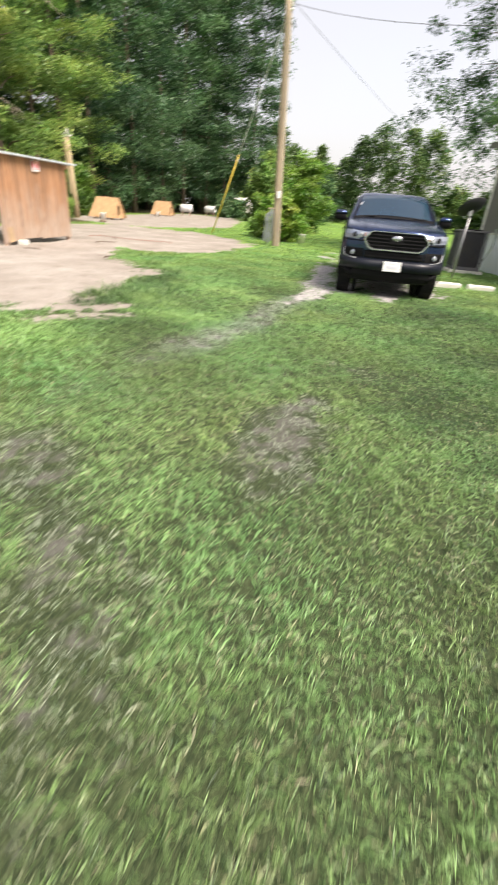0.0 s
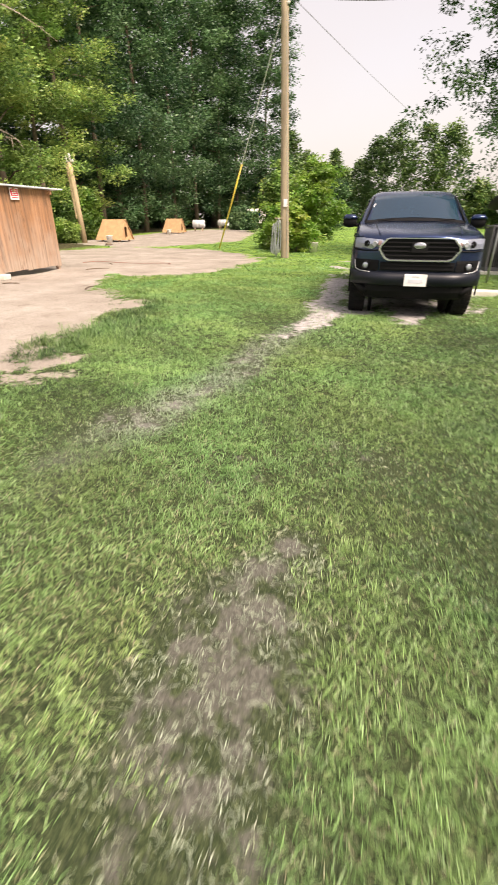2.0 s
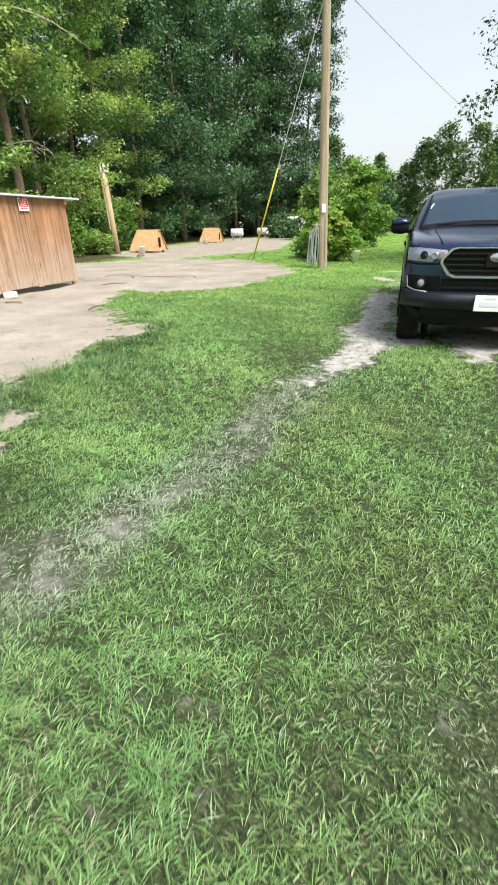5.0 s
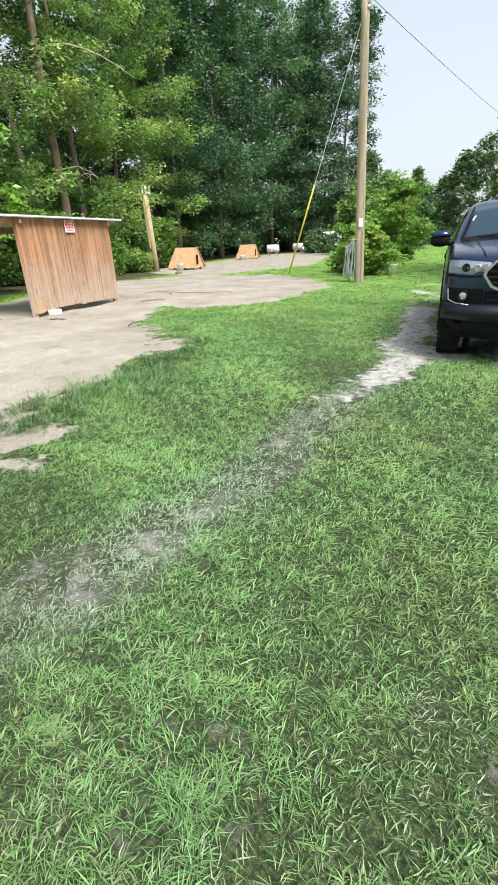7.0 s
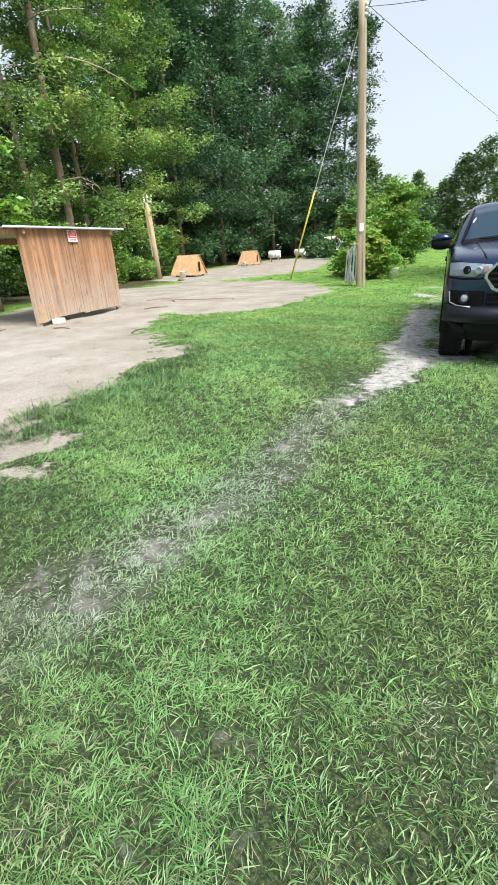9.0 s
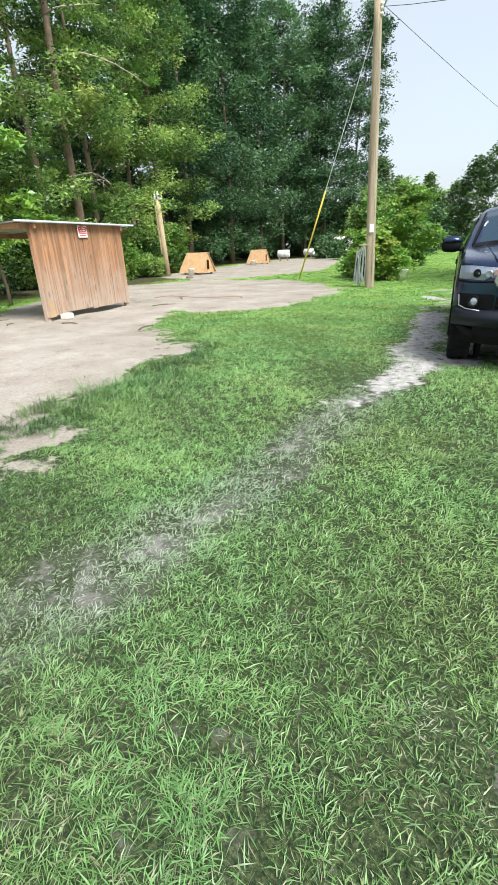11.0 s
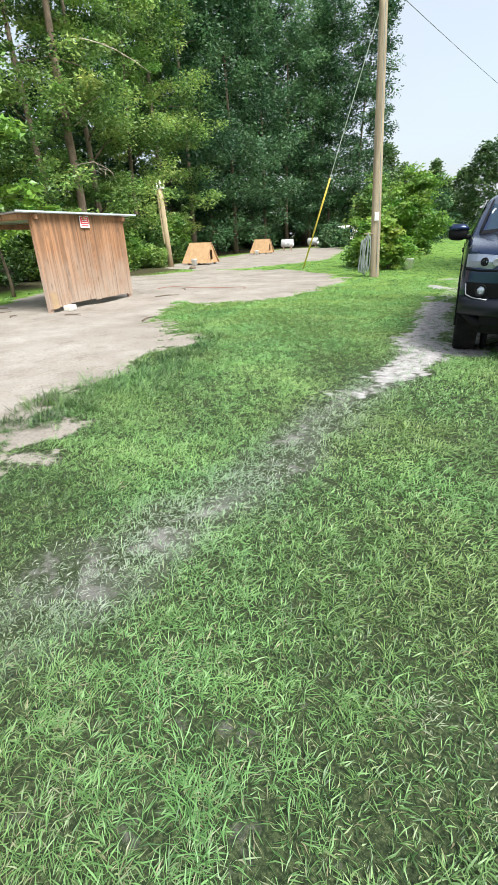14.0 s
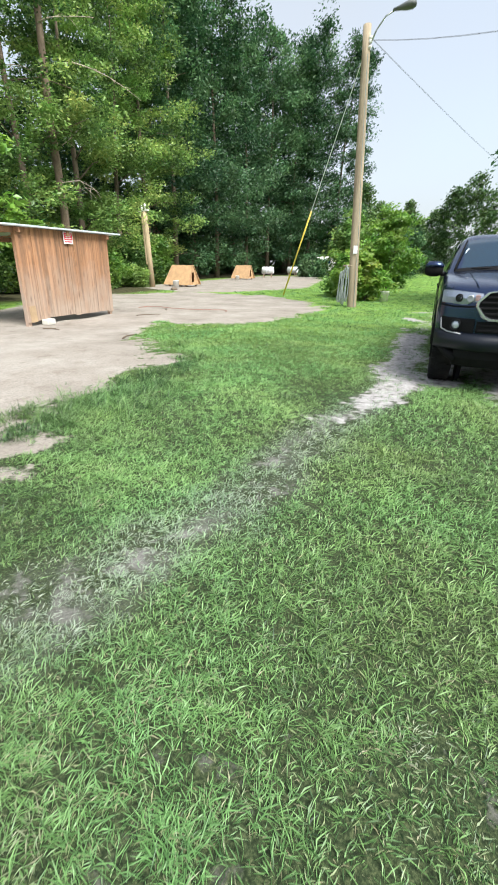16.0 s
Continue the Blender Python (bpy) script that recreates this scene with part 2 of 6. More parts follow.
def board_mat():
    """Weathered boards: orange-brown wood bleached by splashing rain lower down, with dark grain streaks and knots."""
    m = mat("weathered_board", (0.36, 0.20, 0.118), 0.85, vary=0.3, scale=3.5, fine=34, bump=0.5, stretch=(1, 4, 0.2), random_obj=0.16, spec=0.2)
    n, l = m.node_tree.nodes, m.node_tree.links
    b = n["Principled BSDF"]
    col = b.inputs["Base Color"].links[0].from_socket
    geo = n.new("ShaderNodeNewGeometry")
    info = n.new("ShaderNodeObjectInfo")
    sep = n.new("ShaderNodeSeparateXYZ")
    l.new(geo.outputs["Position"], sep.inputs[0])
    mp = n.new("ShaderNodeMapping")
    mp.inputs["Scale"].default_value = (1, 1, 0.07)
    l.new(geo.outputs["Position"], mp.inputs["Vector"])
    shove = n.new("ShaderNodeMath")
    shove.operation = "MULTIPLY"
    shove.inputs[1].default_value = 9.0
    l.new(info.outputs["Random"], shove.inputs[0])

    def field(scale, vector, detail=5, rough=0.65):
        t = n.new("ShaderNodeTexNoise")
        t.noise_dimensions = "4D"
        t.inputs["Scale"].default_value, t.inputs["Detail"].default_value, t.inputs["Roughness"].default_value = scale, detail, rough
        l.new(vector, t.inputs["Vector"])
        l.new(shove.outputs[0], t.inputs["W"])
        return t.outputs["Fac"]

    def span_to(value, lo, hi, a=0.0, c=1.0):
        r = n.new("ShaderNodeMapRange")
        for k, v in (("From Min", lo), ("From Max", hi), ("To Min", a), ("To Max", c)):
            r.inputs[k].default_value = v
        l.new(value, r.inputs["Value"])
        return r.outputs[0]

    def blend(fac, a, colour):
        x = n.new("ShaderNodeMix")
        x.data_type = "RGBA"
        l.new(fac, x.inputs["Factor"])
        l.new(a, x.inputs["A"])
        x.inputs["B"].default_value = (*colour, 1)
        return x.outputs["Result"]

    low = span_to(sep.outputs["Z"], 1.85, 0.5, -0.2, 0.34)
    both = n.new("ShaderNodeMath")
    both.operation = "ADD"
    l.new(low, both.inputs[0])
    l.new(field(2.2, geo.outputs["Position"]), both.inputs[1])
    col = blend(span_to(both.outputs[0], 0.42, 0.85, 0.0, 0.8), col, (0.43, 0.345, 0.285))
    col = blend(span_to(field(13, mp.outputs[0], 6, 0.7), 0.54, 0.66, 0.0, 0.7), col, (0.085, 0.048, 0.034))
    col = blend(span_to(field(1.1, geo.outputs["Position"]), 0.55, 0.75, 0.0, 0.45), col, (0.15, 0.10, 0.085))
    l.new(col, b.inputs["Base Color"])
    return m


def glass_mat(name, colour, rough=0.03):
    """A thin clear cover: sees through, with gloss that grows to the edge."""
    m = bpy.data.materials.new(name)
    m.use_nodes = True
    n, l = m.node_tree.nodes, m.node_tree.links
    n.remove(n["Principled BSDF"])
    t, g, x, f = n.new("ShaderNodeBsdfTransparent"), n.new("ShaderNodeBsdfGlossy"), n.new("ShaderNodeMixShader"), n.new("ShaderNodeFresnel")
    t.inputs["Color"].default_value = (*colour, 1)
    g.inputs["Roughness"].default_value = rough
    f.inputs["IOR"].default_value = 1.5
    l.new(f.outputs[0], x.inputs[0])
    l.new(t.outputs[0], x.inputs[1])
    l.new(g.outputs[0], x.inputs[2])
    l.new(x.outputs[0], n["Material Output"].inputs["Surface"])
    return m


M = {
    "ground": ground_mat(),
    "grass": leaf_mat("grass_blades", (0.026, 0.062, 0.022), (0.232, 0.405, 0.132), (0.36, 0.32, 0.20), 0.27, gloss=0.08, dusted=(0.34, 0.40, 0.32)),
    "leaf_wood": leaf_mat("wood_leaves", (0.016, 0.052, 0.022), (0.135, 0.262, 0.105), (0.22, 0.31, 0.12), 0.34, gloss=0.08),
    # sunlight on the wood's edge is put into this lighter, yellower leaf colour
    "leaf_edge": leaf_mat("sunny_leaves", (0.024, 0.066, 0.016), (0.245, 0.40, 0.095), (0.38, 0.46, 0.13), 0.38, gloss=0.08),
    "leaf_far": leaf_mat("far_leaves", (0.045, 0.095, 0.028), (0.165, 0.27, 0.07), (0.28, 0.33, 0.09), 0.32),
    "leaf_vine": leaf_mat("vine_leaves", (0.07, 0.16, 0.02), (0.24, 0.42, 0.06), (0.36, 0.45, 0.09), 0.4),
    "bark": mat("bark", (0.16, 0.125, 0.095), 0.95, vary=0.45, scale=5, fine=30, bump=0.9, stretch=(1, 1, 0.25), spec=0.2),
    "pine": mat("pine_bark", (0.22, 0.165, 0.125), 0.95, vary=0.45, scale=6, fine=30, bump=0.9, stretch=(1, 1, 0.4), spec=0.2),
    "twig": mat("dead_branch", (0.42, 0.36, 0.29), 0.9, vary=0.3, scale=5, bump=0.4, spec=0.2),
    "pole": mat("treated_pole", (0.37, 0.305, 0.22), 0.9, vary=0.3, scale=4, fine=45, bump=0.5, stretch=(3, 3, 0.2),
                dirt=(0.14, 0.105, 0.075), dirt_amount=0.6, spec=0.2),
    "board": board_mat(),
    "post": mat("pale_post", (0.50, 0.40, 0.26), 0.9, vary=0.3, scale=4, fine=45, bump=0.4, stretch=(3, 3, 0.2), dirt=(0.22, 0.16, 0.10), dirt_amount=0.6, spec=0.2),
    "roof_edge": mat("painted_edge", (0.62, 0.68, 0.74), 0.45, metal=0.2, vary=0.12, bump=0.0),
    "patch": mat("tan_patch", (0.42, 0.30, 0.18), 0.85, vary=0.2, scale=6, bump=0.2),
    "plywood": mat("oriented_board", (0.45, 0.285, 0.15), 0.8, vary=0.25, scale=4, bump=0.25, random_obj=0.08),
    "tin": mat("roof_tin", (0.55, 0.58, 0.60), 0.42, metal=0.7, vary=0.2, scale=3, bump=0.1, dirt=(0.30, 0.25, 0.2)),
    "galv": mat("galvanised", (0.42, 0.43, 0.44), 0.45, metal=0.8, vary=0.2),
    "paint": mat("dark_blue_paint", (0.024, 0.044, 0.108), 0.24, metal=0.8, vary=0.12, scale=3, fine=200, bump=0.0, coat=0.4, spec=0.3,
                 dirt=(0.10, 0.09, 0.08), dirt_amount=0.12),
    "black": mat("black_plastic", (0.007, 0.007, 0.008), 0.65, vary=0.2, scale=8, bump=0.1, spec=0.14),
    "rubber": mat("tyre_rubber", (0.013, 0.013, 0.014), 0.85, vary=0.3, scale=10, bump=0.3, dirt=(0.06, 0.05, 0.04), dirt_amount=0.3, spec=0.2),
    # darker copy of the body paint, with the bumper's shade put into its colour
    "bumper": mat("shaded_bumper_paint", (0.008, 0.010, 0.017), 0.4, vary=0.15, scale=4, bump=0.0, coat=0.06, spec=0.3),
    "chrome": mat("satin_chrome", (0.46, 0.48, 0.53), 0.22, metal=0.85, vary=0.02, bump=0.0),
    "silver": mat("silver_trim", (0.50, 0.51, 0.53), 0.35, metal=0.5, vary=0.08, bump=0.0),
    "lens": glass_mat("lamp_lens", (0.95, 0.97, 1.0)),
    "amber": mat("marker_lens", (0.36, 0.24, 0.22), 0.2, vary=0.1, bump=0.0),
    "reflector": mat("lamp_bowl", (0.50, 0.54, 0.62), 0.22, metal=0.6, vary=0.05, bump=0.0),
    "tint": mat("tinted_glass", (0.010, 0.030, 0.055), 0.04, vary=0.05, bump=0.0, coat=0.1, spec=0.5),
    "plate": mat("plate_white", (0.78, 0.79, 0.80), 0.4, vary=0.08, scale=20, bump=0.05, dirt=(0.5, 0.47, 0.42), dirt_amount=0.3),
    "plate_ink": mat("plate_ink", (0.60, 0.62, 0.68), 0.5, vary=0.1, bump=0.0),
    "white_plastic": mat("white_plastic", (0.74, 0.73, 0.70), 0.5, vary=0.12, scale=6, bump=0.1, dirt=(0.45, 0.38, 0.30), dirt_amount=0.5),
    "barrel": mat("grey_white_plastic", (0.60, 0.62, 0.63), 0.5, vary=0.12, scale=4, bump=0.1, dirt=(0.36, 0.31, 0.26), dirt_amount=0.5),
    "siding": mat("taupe_siding", (0.165, 0.158, 0.156), 0.65, vary=0.10, scale=3, fine=50, bump=0.1, dirt=(0.11, 0.10, 0.09)),
    "skirting": mat("white_skirting", (0.84, 0.88, 0.94), 0.5, vary=0.08, scale=3, bump=0.1, dirt=(0.5, 0.48, 0.46), dirt_amount=0.25),
    "trim": mat("white_trim", (0.72, 0.71, 0.68), 0.55, vary=0.1, bump=0.05, dirt=(0.45, 0.42, 0.38)),
    "shingle": mat("roof_shingle", (0.12, 0.115, 0.11), 0.9, vary=0.3, scale=8, bump=0.4),
    "ac": mat("heat_pump_grey", (0.12, 0.12, 0.135), 0.6, metal=0.2, vary=0.15, scale=6, bump=0.1, dirt=(0.2, 0.17, 0.14)),
    "dish": mat("dish_grey", (0.016, 0.017, 0.019), 0.5, vary=0.15, bump=0.05),
    "stone": mat("painted_block", (0.68, 0.67, 0.62), 0.9, vary=0.18, scale=7, bump=0.4, dirt=(0.38, 0.34, 0.27), dirt_amount=0.6),
    "red": mat("sign_red", (0.62, 0.045, 0.075), 0.5, vary=0.08, bump=0.0),
    "yellow": mat("guy_guard_yellow", (0.84, 0.64, 0.10), 0.5, vary=0.12, scale=3, bump=0.05, dirt=(0.5, 0.42, 0.2)),
    "cable": mat("cable_black", (0.11, 0.115, 0.12), 0.6, vary=0.1, bump=0.0),
    "tether": mat("tether_red", (0.30, 0.12, 0.08), 0.6, vary=0.15, bump=0.0),
    "guy": mat("guy_strand", (0.72, 0.76, 0.72), 0.5, metal=0.2, vary=0.1, bump=0.0),
    "conduit": mat("cable_grey", (0.22, 0.25, 0.24), 0.55, vary=0.2, bump=0.05),
}


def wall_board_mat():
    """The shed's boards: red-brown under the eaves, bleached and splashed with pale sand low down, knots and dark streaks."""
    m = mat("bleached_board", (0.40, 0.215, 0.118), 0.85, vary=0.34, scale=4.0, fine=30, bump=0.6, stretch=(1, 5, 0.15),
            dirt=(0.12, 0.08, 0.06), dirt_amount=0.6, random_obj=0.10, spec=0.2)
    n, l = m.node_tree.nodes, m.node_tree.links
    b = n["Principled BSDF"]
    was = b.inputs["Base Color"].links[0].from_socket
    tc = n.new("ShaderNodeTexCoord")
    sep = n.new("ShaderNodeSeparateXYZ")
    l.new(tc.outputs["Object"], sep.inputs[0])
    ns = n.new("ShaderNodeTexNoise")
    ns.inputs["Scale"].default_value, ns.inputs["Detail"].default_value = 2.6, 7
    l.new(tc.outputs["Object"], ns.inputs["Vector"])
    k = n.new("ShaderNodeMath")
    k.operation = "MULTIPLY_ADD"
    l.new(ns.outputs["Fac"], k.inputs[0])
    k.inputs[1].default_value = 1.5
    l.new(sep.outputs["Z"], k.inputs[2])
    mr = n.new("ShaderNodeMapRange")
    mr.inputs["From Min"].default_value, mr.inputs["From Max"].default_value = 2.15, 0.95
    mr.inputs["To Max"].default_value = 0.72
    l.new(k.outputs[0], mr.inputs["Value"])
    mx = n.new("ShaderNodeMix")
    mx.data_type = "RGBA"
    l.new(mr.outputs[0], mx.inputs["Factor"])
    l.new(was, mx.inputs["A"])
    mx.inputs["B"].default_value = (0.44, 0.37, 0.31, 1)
    # elongated knots and drip marks, and fine dark grain along the boards
    tall = n.new("ShaderNodeMapping")
    tall.inputs["Scale"].default_value = (1, 1, 0.38)
    l.new(tc.outputs["Object"], tall.inputs["Vector"])
    spots = n.new("ShaderNodeTexVoronoi")
    spots.inputs["Scale"].default_value = 6.5
    l.new(tall.outputs[0], spots.inputs["Vector"])
    sm = n.new("ShaderNodeMapRange")
    sm.inputs["From Min"].default_value, sm.inputs["From Max"].default_value = 0.06, 0.26
    sm.inputs["To Min"].default_value, sm.inputs["To Max"].default_value = 0.6, 0.0
    l.new(spots.outputs["Distance"], sm.inputs["Value"])
    knots = n.new("ShaderNodeMix")
    knots.data_type = "RGBA"
    l.new(sm.outputs[0], knots.inputs["Factor"])
    l.new(mx.outputs["Result"], knots.inputs["A"])
    knots.inputs["B"].default_value = (0.15, 0.10, 0.075, 1)
    along = n.new("ShaderNodeMapping")
    along.inputs["Scale"].default_value = (1, 1, 0.05)
    l.new(tc.outputs["Object"], along.inputs["Vector"])
    grain = n.new("ShaderNodeTexNoise")
    grain.inputs["Scale"].default_value, grain.inputs["Detail"].default_value, grain.inputs["Roughness"].default_value = 18, 6, 0.7
    l.new(along.outputs[0], grain.inputs["Vector"])
    gm = n.new("ShaderNodeMapRange")
    gm.inputs["From Min"].default_value, gm.inputs["From Max"].default_value, gm.inputs["To Max"].default_value = 0.5, 0.68, 0.6
    l.new(grain.outputs["Fac"], gm.inputs["Value"])
    streaks = n.new("ShaderNodeMix")
    streaks.data_type = "RGBA"
    l.new(gm.outputs[0], streaks.inputs["Factor"])
    l.new(knots.outputs["Result"], streaks.inputs["A"])
    streaks.inputs["B"].default_value = (0.13, 0.08, 0.055, 1)
    l.new(streaks.outputs["Result"], b.inputs["Base Color"])
    return m


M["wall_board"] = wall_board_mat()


# ---- building helpers ----
def finish(bm, name, smooth=False):
    me = bpy.data.meshes.new(name)
    bmesh.ops.recalc_face_normals(bm, faces=bm.faces)
    if smooth:
        for f in bm.faces:
            f.smooth = True
    bm.to_mesh(me)
    bm.free()
    return me


def part(name, bm, material, parent, label="", smooth=False, at=None):
    """One mesh object under a thing or a part."""
    ob = new(name, finish(bm, name, smooth))
    ob.data.materials.append(M[material])
    ob.parent = parent
    if at is not None:
        ob.matrix_basis = at
    if label:
        ob["label"] = label
    return ob


def thing(name, m, label, category, group="", kind=""):
    ob = new(name)
    ob.matrix_basis = m
    ob.empty_display_size = 0.2
    return tagged(ob, label, category, group, kind)


def box(bm, c, s, bevel=0.0, m=None):
    """A box of size s about c, its edges rounded off."""
    r = bmesh.ops.create_cube(bm, size=1, matrix=(m or Matrix()) @ Matrix.LocRotScale(c, None, s))
    if bevel:
        es = {ed for v in r["verts"] for ed in v.link_edges}
        bmesh.ops.bevel(bm, geom=list(es), offset=bevel, segments=2, affect="EDGES", profile=0.6)
    return bm


def boxed(c, s, bevel=0.0, m=None):
    return box(bmesh.new(), c, s, bevel, m)


def tube(bm, points, radii, seg=8, cap=True):
    """A round bar along points, of a radius at each."""
    pts = [Vector(p) for p in points]
    if not hasattr(radii, "__len__"):
        radii = [radii] * len(pts)
    rings, side = [], None
    for i, p in enumerate(pts):
        d = (pts[min(i + 1, len(pts) - 1)] - pts[max(i - 1, 0)]).normalized()
        if side is None:
            side = d.orthogonal().normalized()
        side = (side - d * side.dot(d)).normalized()
        up = d.cross(side)
        rings.append([bm.verts.new(p + (side * math.cos(k) + up * math.sin(k)) * radii[i])
                      for k in (2 * math.pi * j / seg for j in range(seg))])
    for r0, r1 in zip(rings, rings[1:]):
        for j in range(seg):
            bm.faces.new((r0[j], r0[(j + 1) % seg], r1[(j + 1) % seg], r1[j]))
    if cap:
        bm.faces.new(rings[0][::-1])
        bm.faces.new(rings[-1])
    return bm


def tubed(points, radii, seg=8):
    return tube(bmesh.new(), points, radii, seg)


def lathe(profile, seg=24, m=None):
    """A round body from (radius, height) pairs about z."""
    bm = bmesh.new()
    m = m or Matrix()
    rings = [[bm.verts.new(m @ Vector((r * math.cos(2 * math.pi * j / seg), r * math.sin(2 * math.pi * j / seg), z))) for j in range(seg)]
             for r, z in profile]
    for r0, r1 in zip(rings, rings[1:]):
        for j in range(seg):
            bm.faces.new((r0[j], r0[(j + 1) % seg], r1[(j + 1) % seg], r1[j]))
    if profile[0][0] > 1e-4:
        bm.faces.new(rings[0][::-1])
    if profile[-1][0] > 1e-4:
        bm.faces.new(rings[-1])
    bmesh.ops.remove_doubles(bm, verts=bm.verts, dist=1e-5)
    return bm


def prism(outline, depth, m=None, bevel=0.0):
    """A flat outline (x, z) given a thickness along y."""
    bm = bmesh.new()
    m = m or Matrix()
    a = [bm.verts.new(m @ Vector((x, -depth / 2, z))) for x, z in outline]
    b = [bm.verts.new(m @ Vector((x, depth / 2, z))) for x, z in outline]
    bm.faces.new(a)
    bm.faces.new(b[::-1])
    k = len(outline)
    for i in range(k):
        bm.faces.new((a[i], b[i], b[(i + 1) % k], a[(i + 1) % k]))
    if bevel:
        bmesh.ops.bevel(bm, geom=list(bm.edges), offset=bevel, segments=1, affect="EDGES")
    return bm


def raw_mesh(name, verts, loops, sizes, attributes=None, material=None):
    """A mesh straight from arrays, for what has very many pieces."""
    me = bpy.data.meshes.new(name)
    me.vertices.add(len(verts))
    me.vertices.foreach_set("co", np.asarray(verts, np.float32).ravel())
    me.loops.add(len(loops))
    me.loops.foreach_set("vertex_index", np.asarray(loops, np.int32))
    sizes = np.asarray(sizes, np.int32)
    me.polygons.add(len(sizes))
    me.polygons.foreach_set("loop_start", np.concatenate(([0], np.cumsum(sizes)[:-1])).astype(np.int32))
    for key, val in (attributes or {}).items():
        me.attributes.new(key, "FLOAT", "POINT").data.foreach_set("value", np.asarray(val, np.float32))
    me.update(calc_edges=True)
    if material:
        me.materials.append(M[material])
    return me


rng = np.random.default_rng(7)


# ---- ground ----
YARD = [(-4.05, 4.7), (-4.35, 5.9), (-4.45, 7.4), (-4.62, 8.4), (-5.8, 9.3), (-6.8, 10.8), (-6.8, 11.8), (-5.5, 12.0), (-4.7, 13.6),
        (-4.2, 17.0), (-5.4, 19.5), (-7.6, 22.0), (-9.2, 22.2), (-12.5, 23.2), (-14.5, 19.0), (-13.0, 13.0), (-12.0, 11.0),
        (-13.0, 6.0), (-9.0, 3.2), (-5.2, 3.9)]
KENNEL_YARD = [(-12.5, 22.6), (-16.5, 25.0), (-18.0, 29.0), (-20.0, 42.0), (-21.5, 58.0), (-16.0, 62.0), (-11.5, 47.0), (-8.6, 31.0),
               (-9.6, 27.0), (-10.6, 24.0)]
# worn strips: x0, y0, x1, y1, half width, strength
STRIPS = [(-1.3, 12.2, -1.34, 9.0, 0.27, 0.9), (-1.34, 9.0, -1.22, 7.9, 0.3, 0.9), (-1.2, 7.8, -1.45, 7.0, 0.19, 0.86), (-1.5, 6.9, -1.6, 6.35, 0.19, 0.8),
          (-1.62, 6.2, -1.85, 5.2, 0.2, 0.3), (-1.85, 5.3, -1.9, 5.15, 0.12, 0.58), (-1.83, 5.1, -1.86, 4.6, 0.2, 0.3), (-1.79, 4.85, -1.8, 4.78, 0.1, 0.56),
          (-1.86, 4.6, -2.08, 4.1, 0.2, 0.28), (-2.04, 4.28, -2.0, 4.24, 0.12, 0.58), (-2.16, 4.02, -2.1, 3.92, 0.11, 0.66), (-2.1, 3.9, -2.35, 3.55, 0.17, 0.25),
          (-2.38, 3.57, -2.33, 3.55, 0.09, 0.44), (-2.18, 3.66, -2.15, 3.63, 0.07, 0.48), (-1.97, 3.67, -1.95, 3.64, 0.08, 0.48), (-2.12, 3.48, -2.08, 3.44, 0.07, 0.48),
          (-2.4, 3.5, -2.75, 2.7, 0.18, 0.2), (-1.66, 15.7, -1.4, 14.95, 0.16, 0.8), (-1.64, 13.4, -1.55, 13.1, 0.16, 0.66), (-1.25, 12.2, -1.1, 17.0, 0.22, 0.45),
          (-0.80, 8.25, -0.80, 9.2, 0.26, 0.9), (0.80, 8.9, 0.80, 9.4, 0.24, 0.8), (-0.6, 9.4, 0.6, 9.4, 0.5, 0.7), (0.0, 9.0, 0.0, 12.5, 0.9, 0.7),
          (-0.02, 7.6, 0.0, 9.6, 0.22, 0.8), (0.95, 9.2, 0.95, 12.5, 0.3, 0.6), (-3.1, 4.85, -3.12, 4.78, 0.12, 0.5),
          (-4.6, 4.15, -3.7, 4.85, 0.17, 0.95), (-4.2, 3.8, -3.3, 4.45, 0.16, 0.6), (-3.9, 7.5, -3.78, 7.6, 0.12, 0.62),
          (-0.96, 2.5, -1.1, 1.7, 0.20, 0.60), (-1.05, 2.6, -1.2, 2.75, 0.12, 0.34), (-1.1, 2.0, -1.22, 1.58, 0.14, 0.48), (-1.1, 1.75, -0.97, 1.4, 0.15, 0.5), (-0.68, 1.75, -0.72, 1.65, 0.1, 0.45), (-0.8, 2.1, -0.85, 2.4, 0.13, 0.5), (-1.25, 1.55, -1.1, 1.15, 0.14, 0.42),
          (-2.5, 1.2, -1.6, 0.2, 0.18, 0.45), (-1.6, 0.3, -1.5, -0.1, 0.2, 0.4),
          (-1.0, 17.5, -1.6, 17.3, 0.2, 0.6), 
          (-0.7, 3.5, -0.5, 3.4, 0.1, 0.35)]


def inside_depth(px, py, poly):
    """Signed distance to a closed outline, positive inside."""
    inside = np.zeros(px.shape, bool)
    dist = np.full(px.shape, 1e9)
    for (x0, y0), (x1, y1) in zip(poly, poly[1:] + poly[:1]):
        cross = ((y0 > py) != (y1 > py)) & (px < (x1 - x0) * (py - y0) / ((y1 - y0) or 1e-9) + x0)
        inside ^= cross
        t = np.clip(((px - x0) * (x1 - x0) + (py - y0) * (y1 - y0)) / ((x1 - x0) ** 2 + (y1 - y0) ** 2), 0, 1)
        dist = np.minimum(dist, np.hypot(px - x0 - t * (x1 - x0), py - y0 - t * (y1 - y0)))
    return np.where(inside, dist, -dist)


def waves(px, py, size, seed):
    """A cheap smooth field in about -1..1."""
    r = np.random.default_rng(seed)
    out = np.zeros(px.shape)
    for k in range(7):
        a = r.uniform(0, 6.28)
        f = r.uniform(0.6, 1.9) * 6.28 / size
        out += np.sin((px * np.cos(a) + py * np.sin(a)) * f + r.uniform(0, 6.28))
    return out / 3.2


